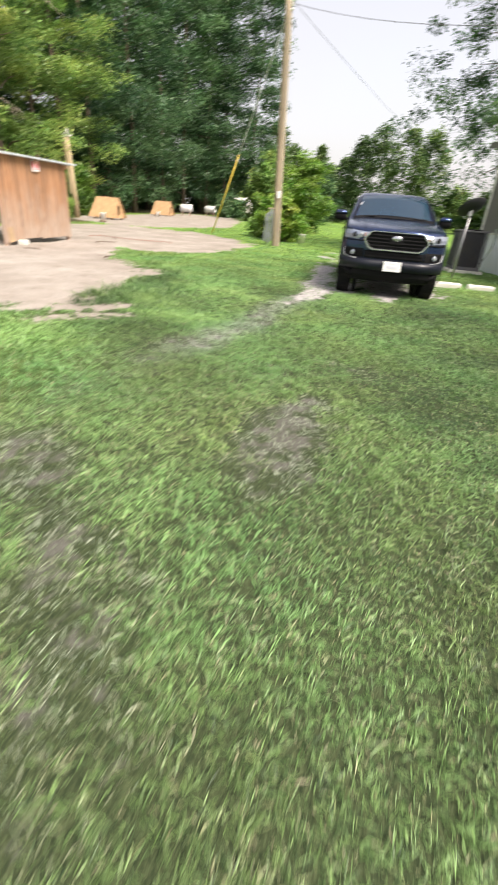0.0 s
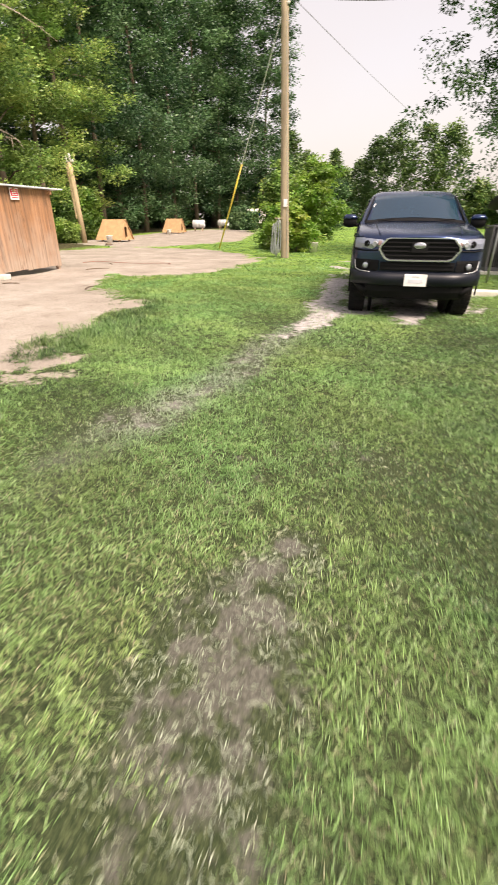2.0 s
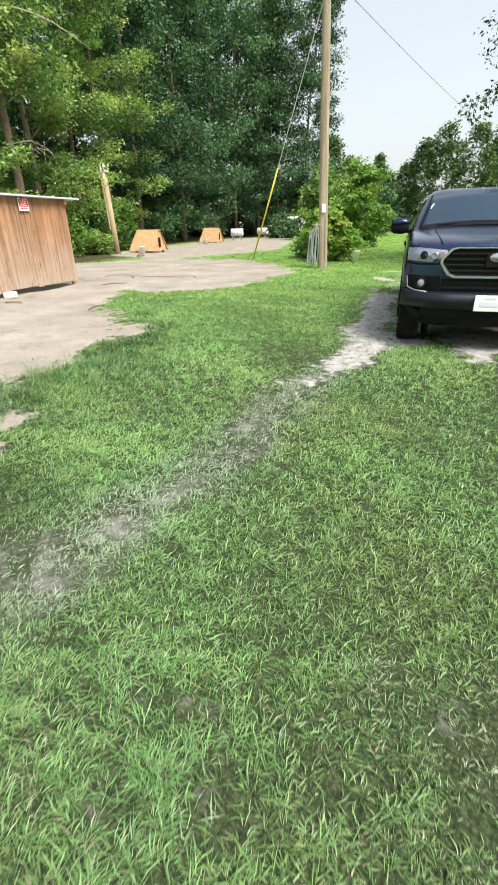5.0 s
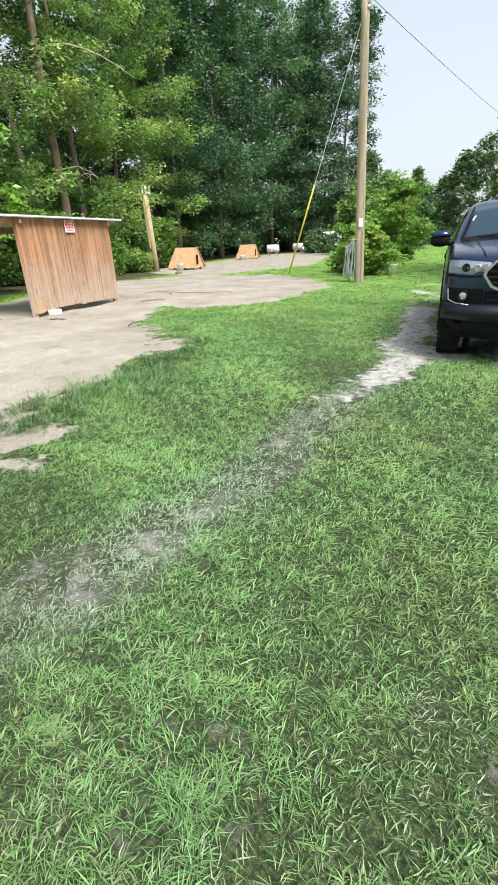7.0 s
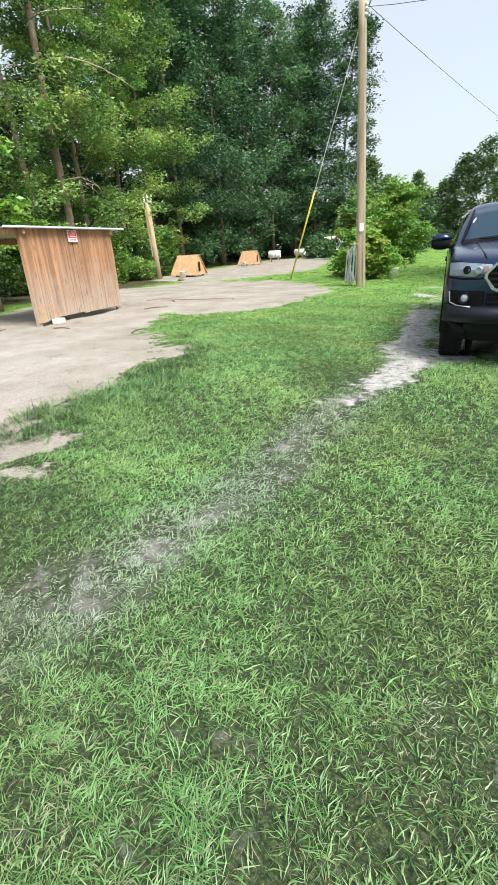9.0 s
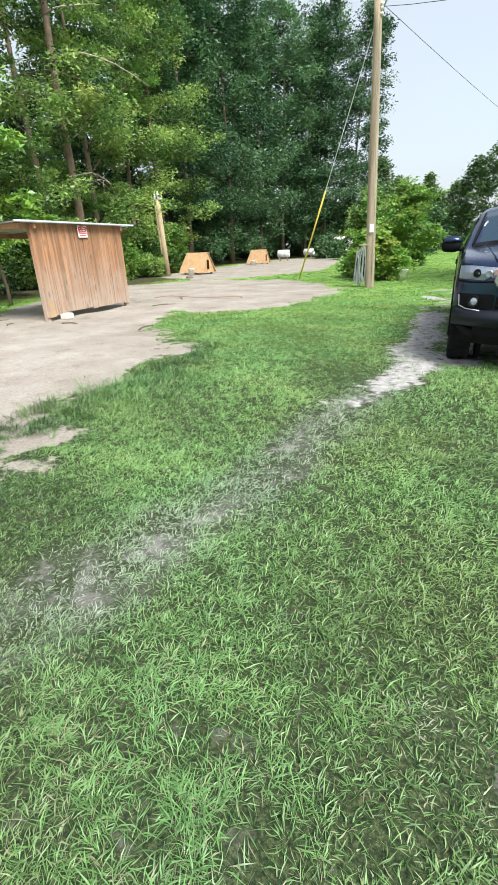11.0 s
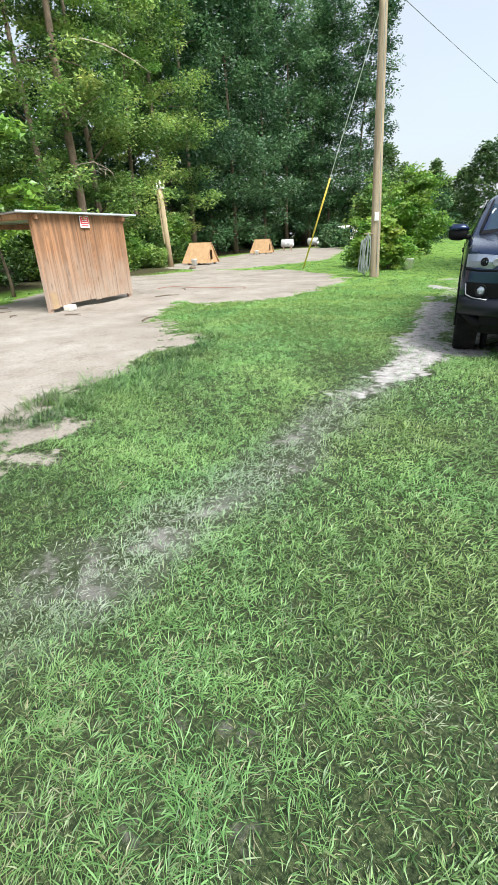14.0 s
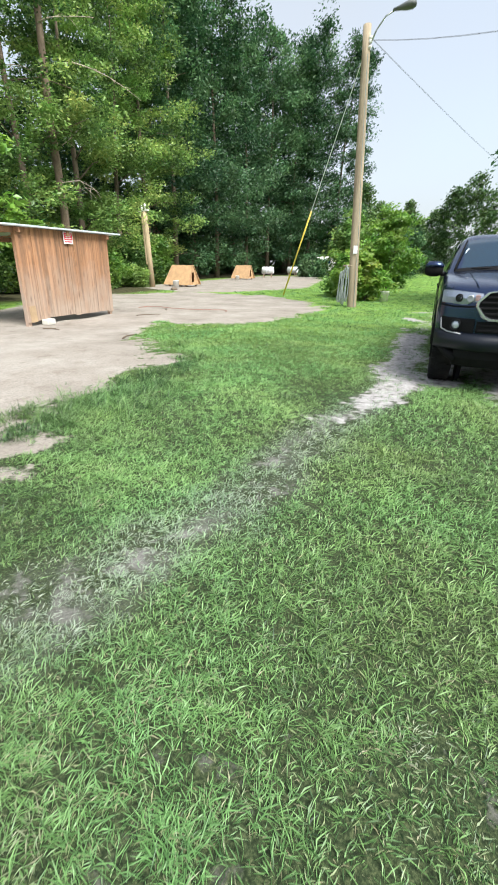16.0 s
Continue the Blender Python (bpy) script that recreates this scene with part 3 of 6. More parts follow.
def bare_at(px, py):
    """How bare the ground is: 0 turf, 1 sand."""
    wob = 0.24 * waves(px, py, 1.2, 3) + 0.14 * waves(px, py, 0.42, 4)
    out = np.zeros(px.shape)
    for poly, soft in ((YARD, 0.55), (KENNEL_YARD, 0.8)):
        out = np.maximum(out, np.clip(0.5 + (inside_depth(px, py, poly) + wob) / soft, 0, 1))
    for x0, y0, x1, y1, half, strength in STRIPS:
        t = np.clip(((px - x0) * (x1 - x0) + (py - y0) * (y1 - y0)) / ((x1 - x0) ** 2 + (y1 - y0) ** 2), 0, 1)
        d = np.hypot(px - x0 - t * (x1 - x0), py - y0 - t * (y1 - y0)) + wob * 0.5
        out = np.maximum(out, strength * np.clip(1.25 - d / half * 0.75, 0, 1))
    return out


def height_at(px, py):
    """Gentle unevenness of the lawn and the yard."""
    heap = 0.06 * np.exp(-((px + 8.3) / 0.8) ** 2 - ((py - 12.0) / 1.1) ** 2)
    for wx in (-0.8, 0.8):
        heap = heap - 0.045 * np.exp(-((px - wx) / 0.3) ** 2 - ((py - 9.0) / 1.0) ** 2)
    return 0.012 * waves(px, py, 2.3, 11) + 0.006 * waves(px, py, 0.7, 12) + heap


def build_ground():
    near_x, near_y = np.arange(-16, 7.01, 0.125), np.arange(-3, 24.01, 0.125)
    grow = np.cumsum(0.15 * 1.16 ** np.arange(1, 48))
    xs = np.concatenate(((near_x[0] - grow)[::-1], near_x, near_x[-1] + grow))
    ys = np.concatenate(((near_y[0] - grow)[::-1], near_y, near_y[-1] + grow))
    gx, gy = np.meshgrid(xs, ys)
    px, py = gx.ravel(), gy.ravel()
    nx, ny = len(xs), len(ys)
    i = np.arange(nx * ny).reshape(ny, nx)
    quads = np.stack((i[:-1, :-1], i[:-1, 1:], i[1:, 1:], i[1:, :-1]), -1).reshape(-1, 4)
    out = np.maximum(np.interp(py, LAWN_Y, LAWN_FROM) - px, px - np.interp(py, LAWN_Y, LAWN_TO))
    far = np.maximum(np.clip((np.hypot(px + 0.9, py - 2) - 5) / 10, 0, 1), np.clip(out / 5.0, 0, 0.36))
    loam = np.where((px > -3.1) & (py < 6.0), 0.92, 0.0)
    track = np.where(px > -2.9, np.clip((py - 3.0) / 3.0, 0, 0.32) + 0.68 * np.clip((py - 5.2) / 1.0, 0, 1), 0.0)
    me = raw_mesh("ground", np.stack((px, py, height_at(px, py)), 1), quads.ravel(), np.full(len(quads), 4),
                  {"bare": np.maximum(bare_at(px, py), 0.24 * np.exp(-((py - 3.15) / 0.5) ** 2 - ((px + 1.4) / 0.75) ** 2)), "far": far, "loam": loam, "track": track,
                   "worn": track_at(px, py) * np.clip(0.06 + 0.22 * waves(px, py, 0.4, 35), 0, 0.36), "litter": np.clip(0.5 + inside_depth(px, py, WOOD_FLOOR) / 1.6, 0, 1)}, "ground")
    me.polygons.foreach_set("use_smooth", np.ones(len(quads), bool))
    tagged(new("ground", me), "mown lawn with worn pale sandy yard and wheel ruts", "ground", kind="structure")


def blades(px, py, length, width, lean, az, tone, dust):
    """Narrow pointed blades, bent at the middle, standing at px, py and leaning towards az."""
    n = len(px)
    dx, dy = np.cos(az), np.sin(az)
    twist = az + np.pi / 2 + rng.uniform(-0.7, 0.7, n)
    sx, sy = np.cos(twist), np.sin(twist)
    z0 = height_at(px, py) - 0.004
    l1, l2 = length * 0.5, length * 0.55
    a1, a2 = lean, np.minimum(lean + rng.uniform(0.1, 0.9, n), 1.75)
    lift = rng.uniform(0, 0.35, n) * width
    mx, my, mz = px + dx * l1 * np.sin(a1), py + dy * l1 * np.sin(a1), z0 + l1 * np.cos(a1)
    curl = rng.normal(0, 0.35, n)
    tx, ty = np.cos(az + curl), np.sin(az + curl)
    v = np.empty((n, 4, 3))
    v[:, 0] = np.stack((px, py, z0), 1)
    v[:, 1] = np.stack((mx + sx * width * 0.5, my + sy * width * 0.5, mz + lift), 1)
    v[:, 2] = np.stack((mx + tx * l2 * np.sin(a2), my + ty * l2 * np.sin(a2), np.maximum(mz + l2 * np.cos(a2), z0 + 0.006)), 1)
    v[:, 3] = np.stack((mx - sx * width * 0.5, my - sy * width * 0.5, mz - lift), 1)
    base = np.arange(n)[:, None] * 4
    loops = (base + np.array([0, 1, 3, 1, 2, 3])).ravel()
    return v.reshape(-1, 3), loops, np.full(2 * n, 3), np.repeat(tone, 4), np.repeat(dust, 4)


# the lawn by distance: y, tufts per square metre, blade length, blade width, and the stretch of x where it is thickest
LAWN_Y = (-7.0, -1.6, -0.4, 0.6, 2.4, 2.8, 3.5, 4.6, 6.6, 9.2, 12.5, 19.0, 32.0, 75.0)
LAWN_TUFTS = (20, 140, 1150, 1750, 2100, 2900, 2550, 1600, 980, 580, 250, 85, 22, 2.0)
LAWN_LENGTH = (0.07, 0.056, 0.050, 0.048, 0.047, 0.047, 0.049, 0.051, 0.052, 0.052, 0.05, 0.05, 0.045, 0.06)
LAWN_WIDTH = (0.018, 0.009, 0.0043, 0.0042, 0.0042, 0.0040, 0.0041, 0.0048, 0.0058, 0.0082, 0.013, 0.022, 0.033, 0.065)
LAWN_FROM = (-4.0, -2.6, -2.4, -2.3, -2.3, -2.4, -2.9, -3.9, -4.9, -6.8, -7.6, -8.0, -11.0, -12.0)
LAWN_TO = (2.0, 0.8, 0.7, 0.7, 0.8, 0.7, 0.7, 0.8, 1.4, 3.6, 4.6, 7.0, 12.0, 22.0)
# the old wheel track from the truck down across the lawn, and rank tufts along the sand: x, y, reach
WOOD_FLOOR = [(-15.2, 11.5), (-13.9, 18.0), (-14.2, 24.3), (-17.2, 26.6), (-18.7, 30.0), (-21.2, 42.0), (-22.5, 59.0), (-16.0, 64.0), (-10.5, 49.0), (-8.6, 50.0),
              (-7.5, 70.0), (-12.0, 105.0), (-90.0, 105.0), (-90.0, 2.0), (-22.0, 6.0)]
TRACK = [(-1.13, 10.6), (-1.26, 8.8), (-1.39, 7.4), (-1.58, 6.7), (-1.68, 6.2), (-1.75, 5.7), (-1.88, 5.2), (-1.87, 4.86), (-1.93, 4.5), (-2.03, 4.25),
         (-2.13, 3.98), (-2.19, 3.75), (-2.25, 3.45), (-2.32, 3.2), (-2.55, 2.4), (-2.75, 1.4)]
TUFTS = [(-4.29, 5.25, 0.2), (-3.95, 5.37, 0.22), (-4.02, 5.8, 0.28), (-3.92, 6.25, 0.3), (-4.08, 7.2, 0.28), (-3.95, 4.92, 0.16), (-4.15, 4.77, 0.14), (-3.6, 5.85, 0.26),
         (-4.05, 7.6, 0.22), (-3.8, 6.7, 0.3), (-4.35, 6.7, 0.14), (-4.25, 8.3, 0.25), (-5.0, 9.2, 0.22)]


def track_at(px, py):
    """How much the old wheel track has worn and dusted the grass."""
    d = np.full(px.shape, 9.0)
    for (x0, y0), (x1, y1) in zip(TRACK, TRACK[1:]):
        t = np.clip(((px - x0) * (x1 - x0) + (py - y0) * (y1 - y0)) / ((x1 - x0) ** 2 + (y1 - y0) ** 2), 0, 1)
        d = np.minimum(d, np.hypot(px - x0 - t * (x1 - x0), py - y0 - t * (y1 - y0)))
    return np.exp(-((d + 0.05 * waves(px, py, 0.5, 31)) / 0.23) ** 2) * np.clip((py - 2.0) / 1.4, 0.25, 1)


def rank_at(px, py):
    out = np.zeros(px.shape)
    for x, y, reach in TUFTS:
        d = np.hypot(px - x, py - y) * (1 + 0.35 * waves(px, py, 0.3, 33))
        out = np.maximum(out, np.clip(1.5 - d / reach, 0, 1))
    return out


def build_grass():
    """The lawn: tufts of blades that spread from a common root, thick near the path, coarser farther off."""
    vs, ls, ss, ts, ds, count = [], [], [], [], [], 0
    for y0, y1 in zip(LAWN_Y, LAWN_Y[1:]):
        lo, hi = min(np.interp((y0, y1), LAWN_Y, LAWN_FROM)) - 6.0, max(np.interp((y0, y1), LAWN_Y, LAWN_TO)) + 6.0
        top = max(np.interp((y0, y1), LAWN_Y, LAWN_TUFTS))
        # middle and flanks are sown apart, so that the thin flanks stay cheap
        m0, m1 = lo + 5.4, hi - 5.4
        for x0, x1, share in ((lo, m0, 0.42), (m0, m1, 1.0), (m1, hi, 0.42)):
            n = int((x1 - x0) * (y1 - y0) * top * share)
            px, py = rng.uniform(x0, x1, n), rng.uniform(y0, y1, n)
            out = np.maximum(np.interp(py, LAWN_Y, LAWN_FROM) - px, px - np.interp(py, LAWN_Y, LAWN_TO))
            side = np.interp(out, (0, 0.6, 2.0, 6.0), (1.0, 0.38, 0.14, 0.03))
            b = bare_at(px, py) + 0.12 * waves(px, py, 0.35, 21)
            rank, worn = rank_at(px, py), track_at(px, py)
            soil = (px > -3.1) & (py < 6.0)
            thin = np.exp(-((py - 3.1) / 0.55) ** 2 - ((px + 1.35) / 0.75) ** 2)
            pocket = np.clip(waves(px, py, 0.30, 22) + 0.5 * waves(px, py, 0.13, 26), -1, 1)
            grow = np.clip(1.15 - 1.75 * b, 0.30 * soil + 0.22 * worn, 1)
            grow = np.maximum(grow, rank * 0.9) * (inside_depth(px, py, WOOD_FLOOR) < 0.3)
            grow = grow * np.clip(0.86 + 0.30 * pocket - 0.30 * thin * (1 - pocket) - 0.02 * worn * (1 - pocket), 0.08, 1)
            keep = rng.uniform(0, 1, n) < grow * side * np.interp(py, LAWN_Y, LAWN_TUFTS) / (top * share)
            px, py, b, side, rank, worn, thin, soil = (q[keep] for q in (px, py, b, side, rank, worn, thin, soil))
            m = 7
            n = len(px) * m
            wide = np.repeat(np.clip(1 / np.sqrt(side), 1, 2.4), m)
            width = np.repeat(np.interp(py, LAWN_Y, LAWN_WIDTH), m) * wide
            lush = 0.5 + 0.5 * waves(px, py, 2.6, 23)
            patch = waves(px, py, 0.8, 28)
            dry = np.clip(0.5 + 0.6 * waves(px, py, 1.3, 24), 0, 1)
            near = np.clip((4.2 - py) / 1.6, 0, 1)
            pale = np.exp(-((px + 1.75) / 0.75) ** 2 - ((py - 1.5) / 1.3) ** 2) + 0.5 * np.exp(-((px + 0.8) / 0.5) ** 2 - ((py - 4.1) / 0.9) ** 2)
            # soft shade over the right of the lawn, put into the blade tone
            right_shade = np.clip((px + 0.5) / 0.9, 0, 1) * np.clip((9.0 - py) / 2.0, 0, 1)
            dead_share = 0.025 + 0.20 * pale + 0.04 * near + 0.08 * np.clip((2.7 - py) / 0.5, 0, 1) + 0.14 * near * dry + 0.28 * thin * (0.4 + 0.6 * dry) + 0.06 * worn + np.clip(b * 1.5, 0, 0.75) * soil
            tuft_tone = rng.normal(0.55, 0.19, len(px)) + 0.14 * pale - 0.30 * right_shade + 0.30 * (lush - 0.5) + 0.09 * patch - 0.30 * rank + 0.10 * np.clip((py - 3.9) / 2.5, 0, 1)
            tall = (0.8 + 0.4 * lush) * rng.uniform(0.65, 1.35, len(px)) * (1 + 1.3 * rank)
            drift = rng.uniform(0, 2 * np.pi, len(px))
            px, py, dead_share, tuft_tone, tall, drift, b, worn, rank, soil = (np.repeat(q, m) for q in (px, py, dead_share, tuft_tone, tall, drift, b, worn, rank, soil))
            az = drift + rng.normal(0, 1.5, n)
            root = np.abs(rng.normal(0, 2.4, n)) * width
            bx, by = px + np.cos(az) * root, py + np.sin(az) * root
            dead = rng.uniform(0, 1, n) < dead_share
            tone = np.clip(tuft_tone + rng.normal(0, 0.17, n), 0.0, 0.8)
            tone = np.where(dead, rng.uniform(0.84, 1.0, n), tone)
            length = np.interp(py, LAWN_Y, LAWN_LENGTH) * tall * rng.uniform(0.6, 1.3, n) * np.where(dead, 0.8, 1) * np.sqrt(wide)
            lean = np.clip(rng.normal(1.0, 0.34, n) + 0.35 * dead - 0.3 * rank, 0.05, 1.55)
            dust = np.clip(0.85 * worn * np.clip((py - 2.9) / 0.6, 0.2, 1) * rng.uniform(0.3, 1.3, n) + 0.8 * dead * np.clip(b * 2, 0, 1) * soil, 0, 0.9)
            v, lo_, sz, tn, du = blades(bx, by, length, width * rng.uniform(0.55, 1.1, n), lean, az, tone, dust)
            vs.append(v)
            ls.append(lo_ + count)
            ss.append(sz)
            ts.append(tn)
            ds.append(du)
            count += len(v)
    me = raw_mesh("grass", np.concatenate(vs), np.concatenate(ls), np.concatenate(ss), {"tone": np.concatenate(ts), "dust": np.concatenate(ds)}, "grass")
    tagged(new("grass", me), "coarse green lawn grass in tufts with straw blades", "grass", kind="stuff")


build_ground()
build_grass()


# ---- trees ----
def span(a, b, n):
    return [a + (b - a) * i / (n - 1) for i in range(n)]


def leaf_cloud(centres, radii, per, size, tone_lo, tone_hi, seed, droop=0.0, aspect=0.5, flat=0.7, clump_tones=None):
    """Many separate pointed leaves, in clumps about the centres: verts, loops, sizes, tones."""
    r = np.random.default_rng(seed)
    c = np.repeat(centres, per, 0)
    n = len(c)
    rad = np.repeat(radii, per)
    off = r.normal(0, 1, (n, 3))
    off /= np.linalg.norm(off, axis=1)[:, None] + 1e-9
    off *= (r.uniform(0, 1, n) ** 0.45 * rad)[:, None]
    off[:, 2] *= flat
    p = c + off
    d = off + r.normal(0, 0.6, (n, 3)) * rad[:, None]
    d[:, 2] = d[:, 2] * 0.5 - droop * rad
    d /= np.linalg.norm(d, axis=1)[:, None] + 1e-9
    u = r.normal(0, 0.6, (n, 3))
    u[:, 2] += 0.9
    s = np.cross(d, u)
    s /= np.linalg.norm(s, axis=1)[:, None] + 1e-9
    nrm = np.cross(d, s)
    ln = size * r.uniform(0.6, 1.4, n)
    w = ln * aspect
    v = np.empty((n, 4, 3))
    v[:, 0] = p - d * (ln * 0.5)[:, None]
    v[:, 1] = p + s * (w * 0.5)[:, None] + nrm * (w * 0.16)[:, None] - d * (ln * 0.06)[:, None]
    v[:, 2] = p + d * (ln * 0.5)[:, None] - nrm * (w * 0.2)[:, None]
    v[:, 3] = p - s * (w * 0.5)[:, None] + nrm * (w * 0.16)[:, None] - d * (ln * 0.06)[:, None]
    base = np.arange(n)[:, None] * 4
    ctone = np.repeat(r.uniform(tone_lo, tone_hi, len(centres)) if clump_tones is None else clump_tones, per)
    tone = np.clip(ctone + r.normal(0, 0.12, n), 0, 1)
    loops = (base + np.array([0, 1, 2, 0, 2, 3])).ravel()
    return v.reshape(-1, 3), loops, np.full(2 * n, 3), np.repeat(tone, 4)


def build_tree(label, height, crown_base, spread, clumps, per, leaf, seed, trunk_r=0.2, material="leaf_wood", limbs=12, lean=(0, 0),
               clump_r=0.75, flat=0.7, droop=0.2, tones=(0.15, 0.7), name="tree", bark="bark", top=0.35):
    """A tapered trunk, limbs that reach the clumps, and a crown of separate leaves."""
    r = np.random.default_rng(seed)
    root = thing(name, Matrix(), label, "tree")
    stem = []
    for k in range(8):
        f = k / 7
        stem.append((lean[0] * f + 0.25 * math.sin(2.1 * f * 3 + seed) * f, lean[1] * f + 0.25 * math.cos(1.7 * f * 3 + seed) * f,
                     -0.1 + f * height * 0.93))
    radii = [trunk_r * (1.35 if k == 0 else 1.0 - 0.82 * k / 7) for k in range(8)]
    part("trunk", tubed(stem, radii, 9), bark, root, smooth=True)
    stem_a = np.array(stem)

    def stem_at(z):
        return np.array([np.interp(z, stem_a[:, 2], stem_a[:, i]) for i in range(3)])

    # boughs leave the stem in layers; each carries a row of leafy clumps, heavier towards its tip
    per_bough = 8
    nb = max(3, clumps // per_bough)
    f = (np.arange(nb) + r.uniform(0, 1, nb)) / nb
    z = crown_base + f * (height - crown_base)
    prof = np.interp(f, [0, 0.15, 0.45, 0.8, 1.0], [0.7, 0.95, 1.0, 0.72, top])
    az = np.arange(nb) * 2.4 + r.uniform(-0.5, 0.5, nb)
    reach = spread * prof * r.uniform(0.6, 1.25, nb)
    axis = np.array([stem_at(q) for q in z])
    rise = r.uniform(-0.15, 0.55, nb)
    c, rr, bough_tone = [], [], []
    tone_b = r.uniform(tones[0], tones[1], nb)
    for i in range(nb):
        for k in range(per_bough):
            g = 0.25 + 0.8 * (k + r.uniform(0, 1)) / per_bough
            side = r.normal(0, 0.22) * reach[i] + r.normal(0, 0.3)
            c.append((axis[i, 0] + reach[i] * g * math.cos(az[i]) - side * math.sin(az[i]), axis[i, 1] + reach[i] * g * math.sin(az[i]) + side * math.cos(az[i]),
                      z[i] + reach[i] * (rise[i] * g - droop * 0.7 * g * g) + r.normal(0, 0.4) * clump_r))
            rr.append(clump_r * r.uniform(0.55, 1.25) * (0.75 + 0.35 * g))
            bough_tone.append(tone_b[i] + r.uniform(-0.1, 0.1))
    c, rr = np.array(c), np.array(rr)
    v, lo, sz, tn = leaf_cloud(c, rr, per, leaf, 0, 0, seed + 1, droop, flat=flat, clump_tones=np.array(bough_tone))
    crown = new("crown", raw_mesh("crown", v, lo, sz, {"tone": tn}, material))
    crown.parent = root
    for i in range(0, nb, max(1, nb // limbs)):
        start = axis[i] - np.array([0, 0, 0.12 * reach[i]])
        out = np.array([math.cos(az[i]), math.sin(az[i]), 0])
        th = trunk_r * 0.30 * (1 - 0.6 * z[i] / height)
        pts = [start] + [axis[i] + out * reach[i] * g + np.array([0, 0, reach[i] * (rise[i] * g - droop * 0.7 * g * g)]) for g in (0.35, 0.65, 0.85)]
        part("limb", tubed(pts, [th, th * 0.7, th * 0.45, th * 0.15], 5), bark, root, smooth=True)
    return root


def at_bearing(deg_left, d):
    """A place seen from the spot where the walk ends: degrees to the left of +y, metres."""
    return -0.93 - d * math.sin(radians(deg_left)), 2.5 + d * math.cos(radians(deg_left))


def plant(src, deg_left, d, turn, scale):
    x, y = at_bearing(deg_left, d)
    return copy_thing(src, pose(x, y, 0, 0, 0, turn) @ Matrix.Scale(scale, 4))


def woods():
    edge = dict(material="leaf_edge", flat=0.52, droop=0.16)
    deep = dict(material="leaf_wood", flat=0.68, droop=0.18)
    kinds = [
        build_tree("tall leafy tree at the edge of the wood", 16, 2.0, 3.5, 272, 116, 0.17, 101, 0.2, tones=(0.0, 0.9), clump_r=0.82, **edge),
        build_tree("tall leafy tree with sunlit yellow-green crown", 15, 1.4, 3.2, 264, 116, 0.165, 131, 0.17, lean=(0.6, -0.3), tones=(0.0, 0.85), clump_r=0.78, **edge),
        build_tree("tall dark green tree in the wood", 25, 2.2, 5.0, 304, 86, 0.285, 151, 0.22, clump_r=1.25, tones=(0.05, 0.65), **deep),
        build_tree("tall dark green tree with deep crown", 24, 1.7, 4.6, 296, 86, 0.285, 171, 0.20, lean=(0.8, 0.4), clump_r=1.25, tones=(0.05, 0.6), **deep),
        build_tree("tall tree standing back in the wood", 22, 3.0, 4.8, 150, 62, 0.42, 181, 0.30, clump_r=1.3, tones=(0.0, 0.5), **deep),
    ]
    for k, (b, d) in enumerate(((46, 25), (52.5, 22), (26, 49), (17.5, 66), (40, 44))):
        x, y = at_bearing(b, d)
        kinds[k].matrix_basis = pose(x, y, 0)
    for k, b, d, t, s in ((0, 41, 28.5, 70, 1.0), (1, 37, 32.5, 130, 1.05), (0, 59, 22, 200, 1.0), (1, 65, 20, 20, 1.0), (0, 33.8, 37, 310, 1.1),
                          (4, 43, 34, 250, 0.52), (4, 49, 31, 95, 0.5), (4, 69, 24, 45, 0.6),
                          (2, 30.8, 42, 40, 0.95), (3, 22.5, 58, 100, 1.0), (2, 20, 64, 160, 1.05), (3, 28.5, 50, 220, 1.0), (2, 15.3, 68, 280, 1.1),
                          (3, 12.4, 70, 330, 1.1), (4, 24, 68, 75, 1.15), (4, 33, 50, 15, 1.1), (4, 36.5, 44, 190, 0.62), (4, 47, 40, 140, 0.5),
                          (4, 54, 35, 10, 0.5), (4, 18, 78, 50, 1.2), (4, 29, 60, 300, 1.15)):
        plant(kinds[k], b, d, t, s)
    # a bare-stemmed pine with dead branches in front of the leafy crowns
    pine = thing("pine_tree", pose(*at_bearing(42.7, 25.0), 0), "bare-stemmed pine with pale dead branches", "tree")
    part("trunk", tubed([(0, 0, -0.1), (0.03, 0.05, 3.5), (-0.08, 0.0, 7.5), (-0.02, 0.06, 11.5), (0.05, 0.0, 15.0)], [0.21, 0.18, 0.155, 0.13, 0.08], 10), "pine", pine, smooth=True)
    r = random.Random(44)
    for z, reach, dz in ((9.0, 4.2, -1.0), (4.6, 1.9, -0.35), (4.2, 1.7, 0.2), (8.6, -2.2, 0.3), (10.4, 2.4, 0.3), (6.0, 1.6, 1.0)):
        x0, y0 = 0.0, 0.0
        pts = [(x0 + reach * f * 0.8, y0 + reach * f * 0.45 + 0.1 * math.sin(f * 5 + z), z + dz * f * f + 0.25 * math.sin(f * 3.1) + r.uniform(-0.03, 0.03)) for f in span(0, 1, 7)]
        limb = part("dead_branch", tubed(pts, [0.035 * (1 - 0.75 * f) for f in span(0, 1, 7)], 5), "twig", pine, "pale dead branch", smooth=True)
        for j in (2, 3, 4, 5):
            p = Vector(pts[j])
            q = p + Vector((r.uniform(0.1, 0.5), r.uniform(-0.4, 0.4), r.uniform(-0.5, 0.3)))
            part("twig", tubed([p, p.lerp(q, 0.5) + Vector((0, 0, 0.05)), q], [0.014, 0.01, 0.004], 4), "twig", limb)
    c = np.array([(r.uniform(-1.6, 1.6), r.uniform(-1.6, 1.6), r.uniform(11.5, 15.5)) for _ in range(40)])
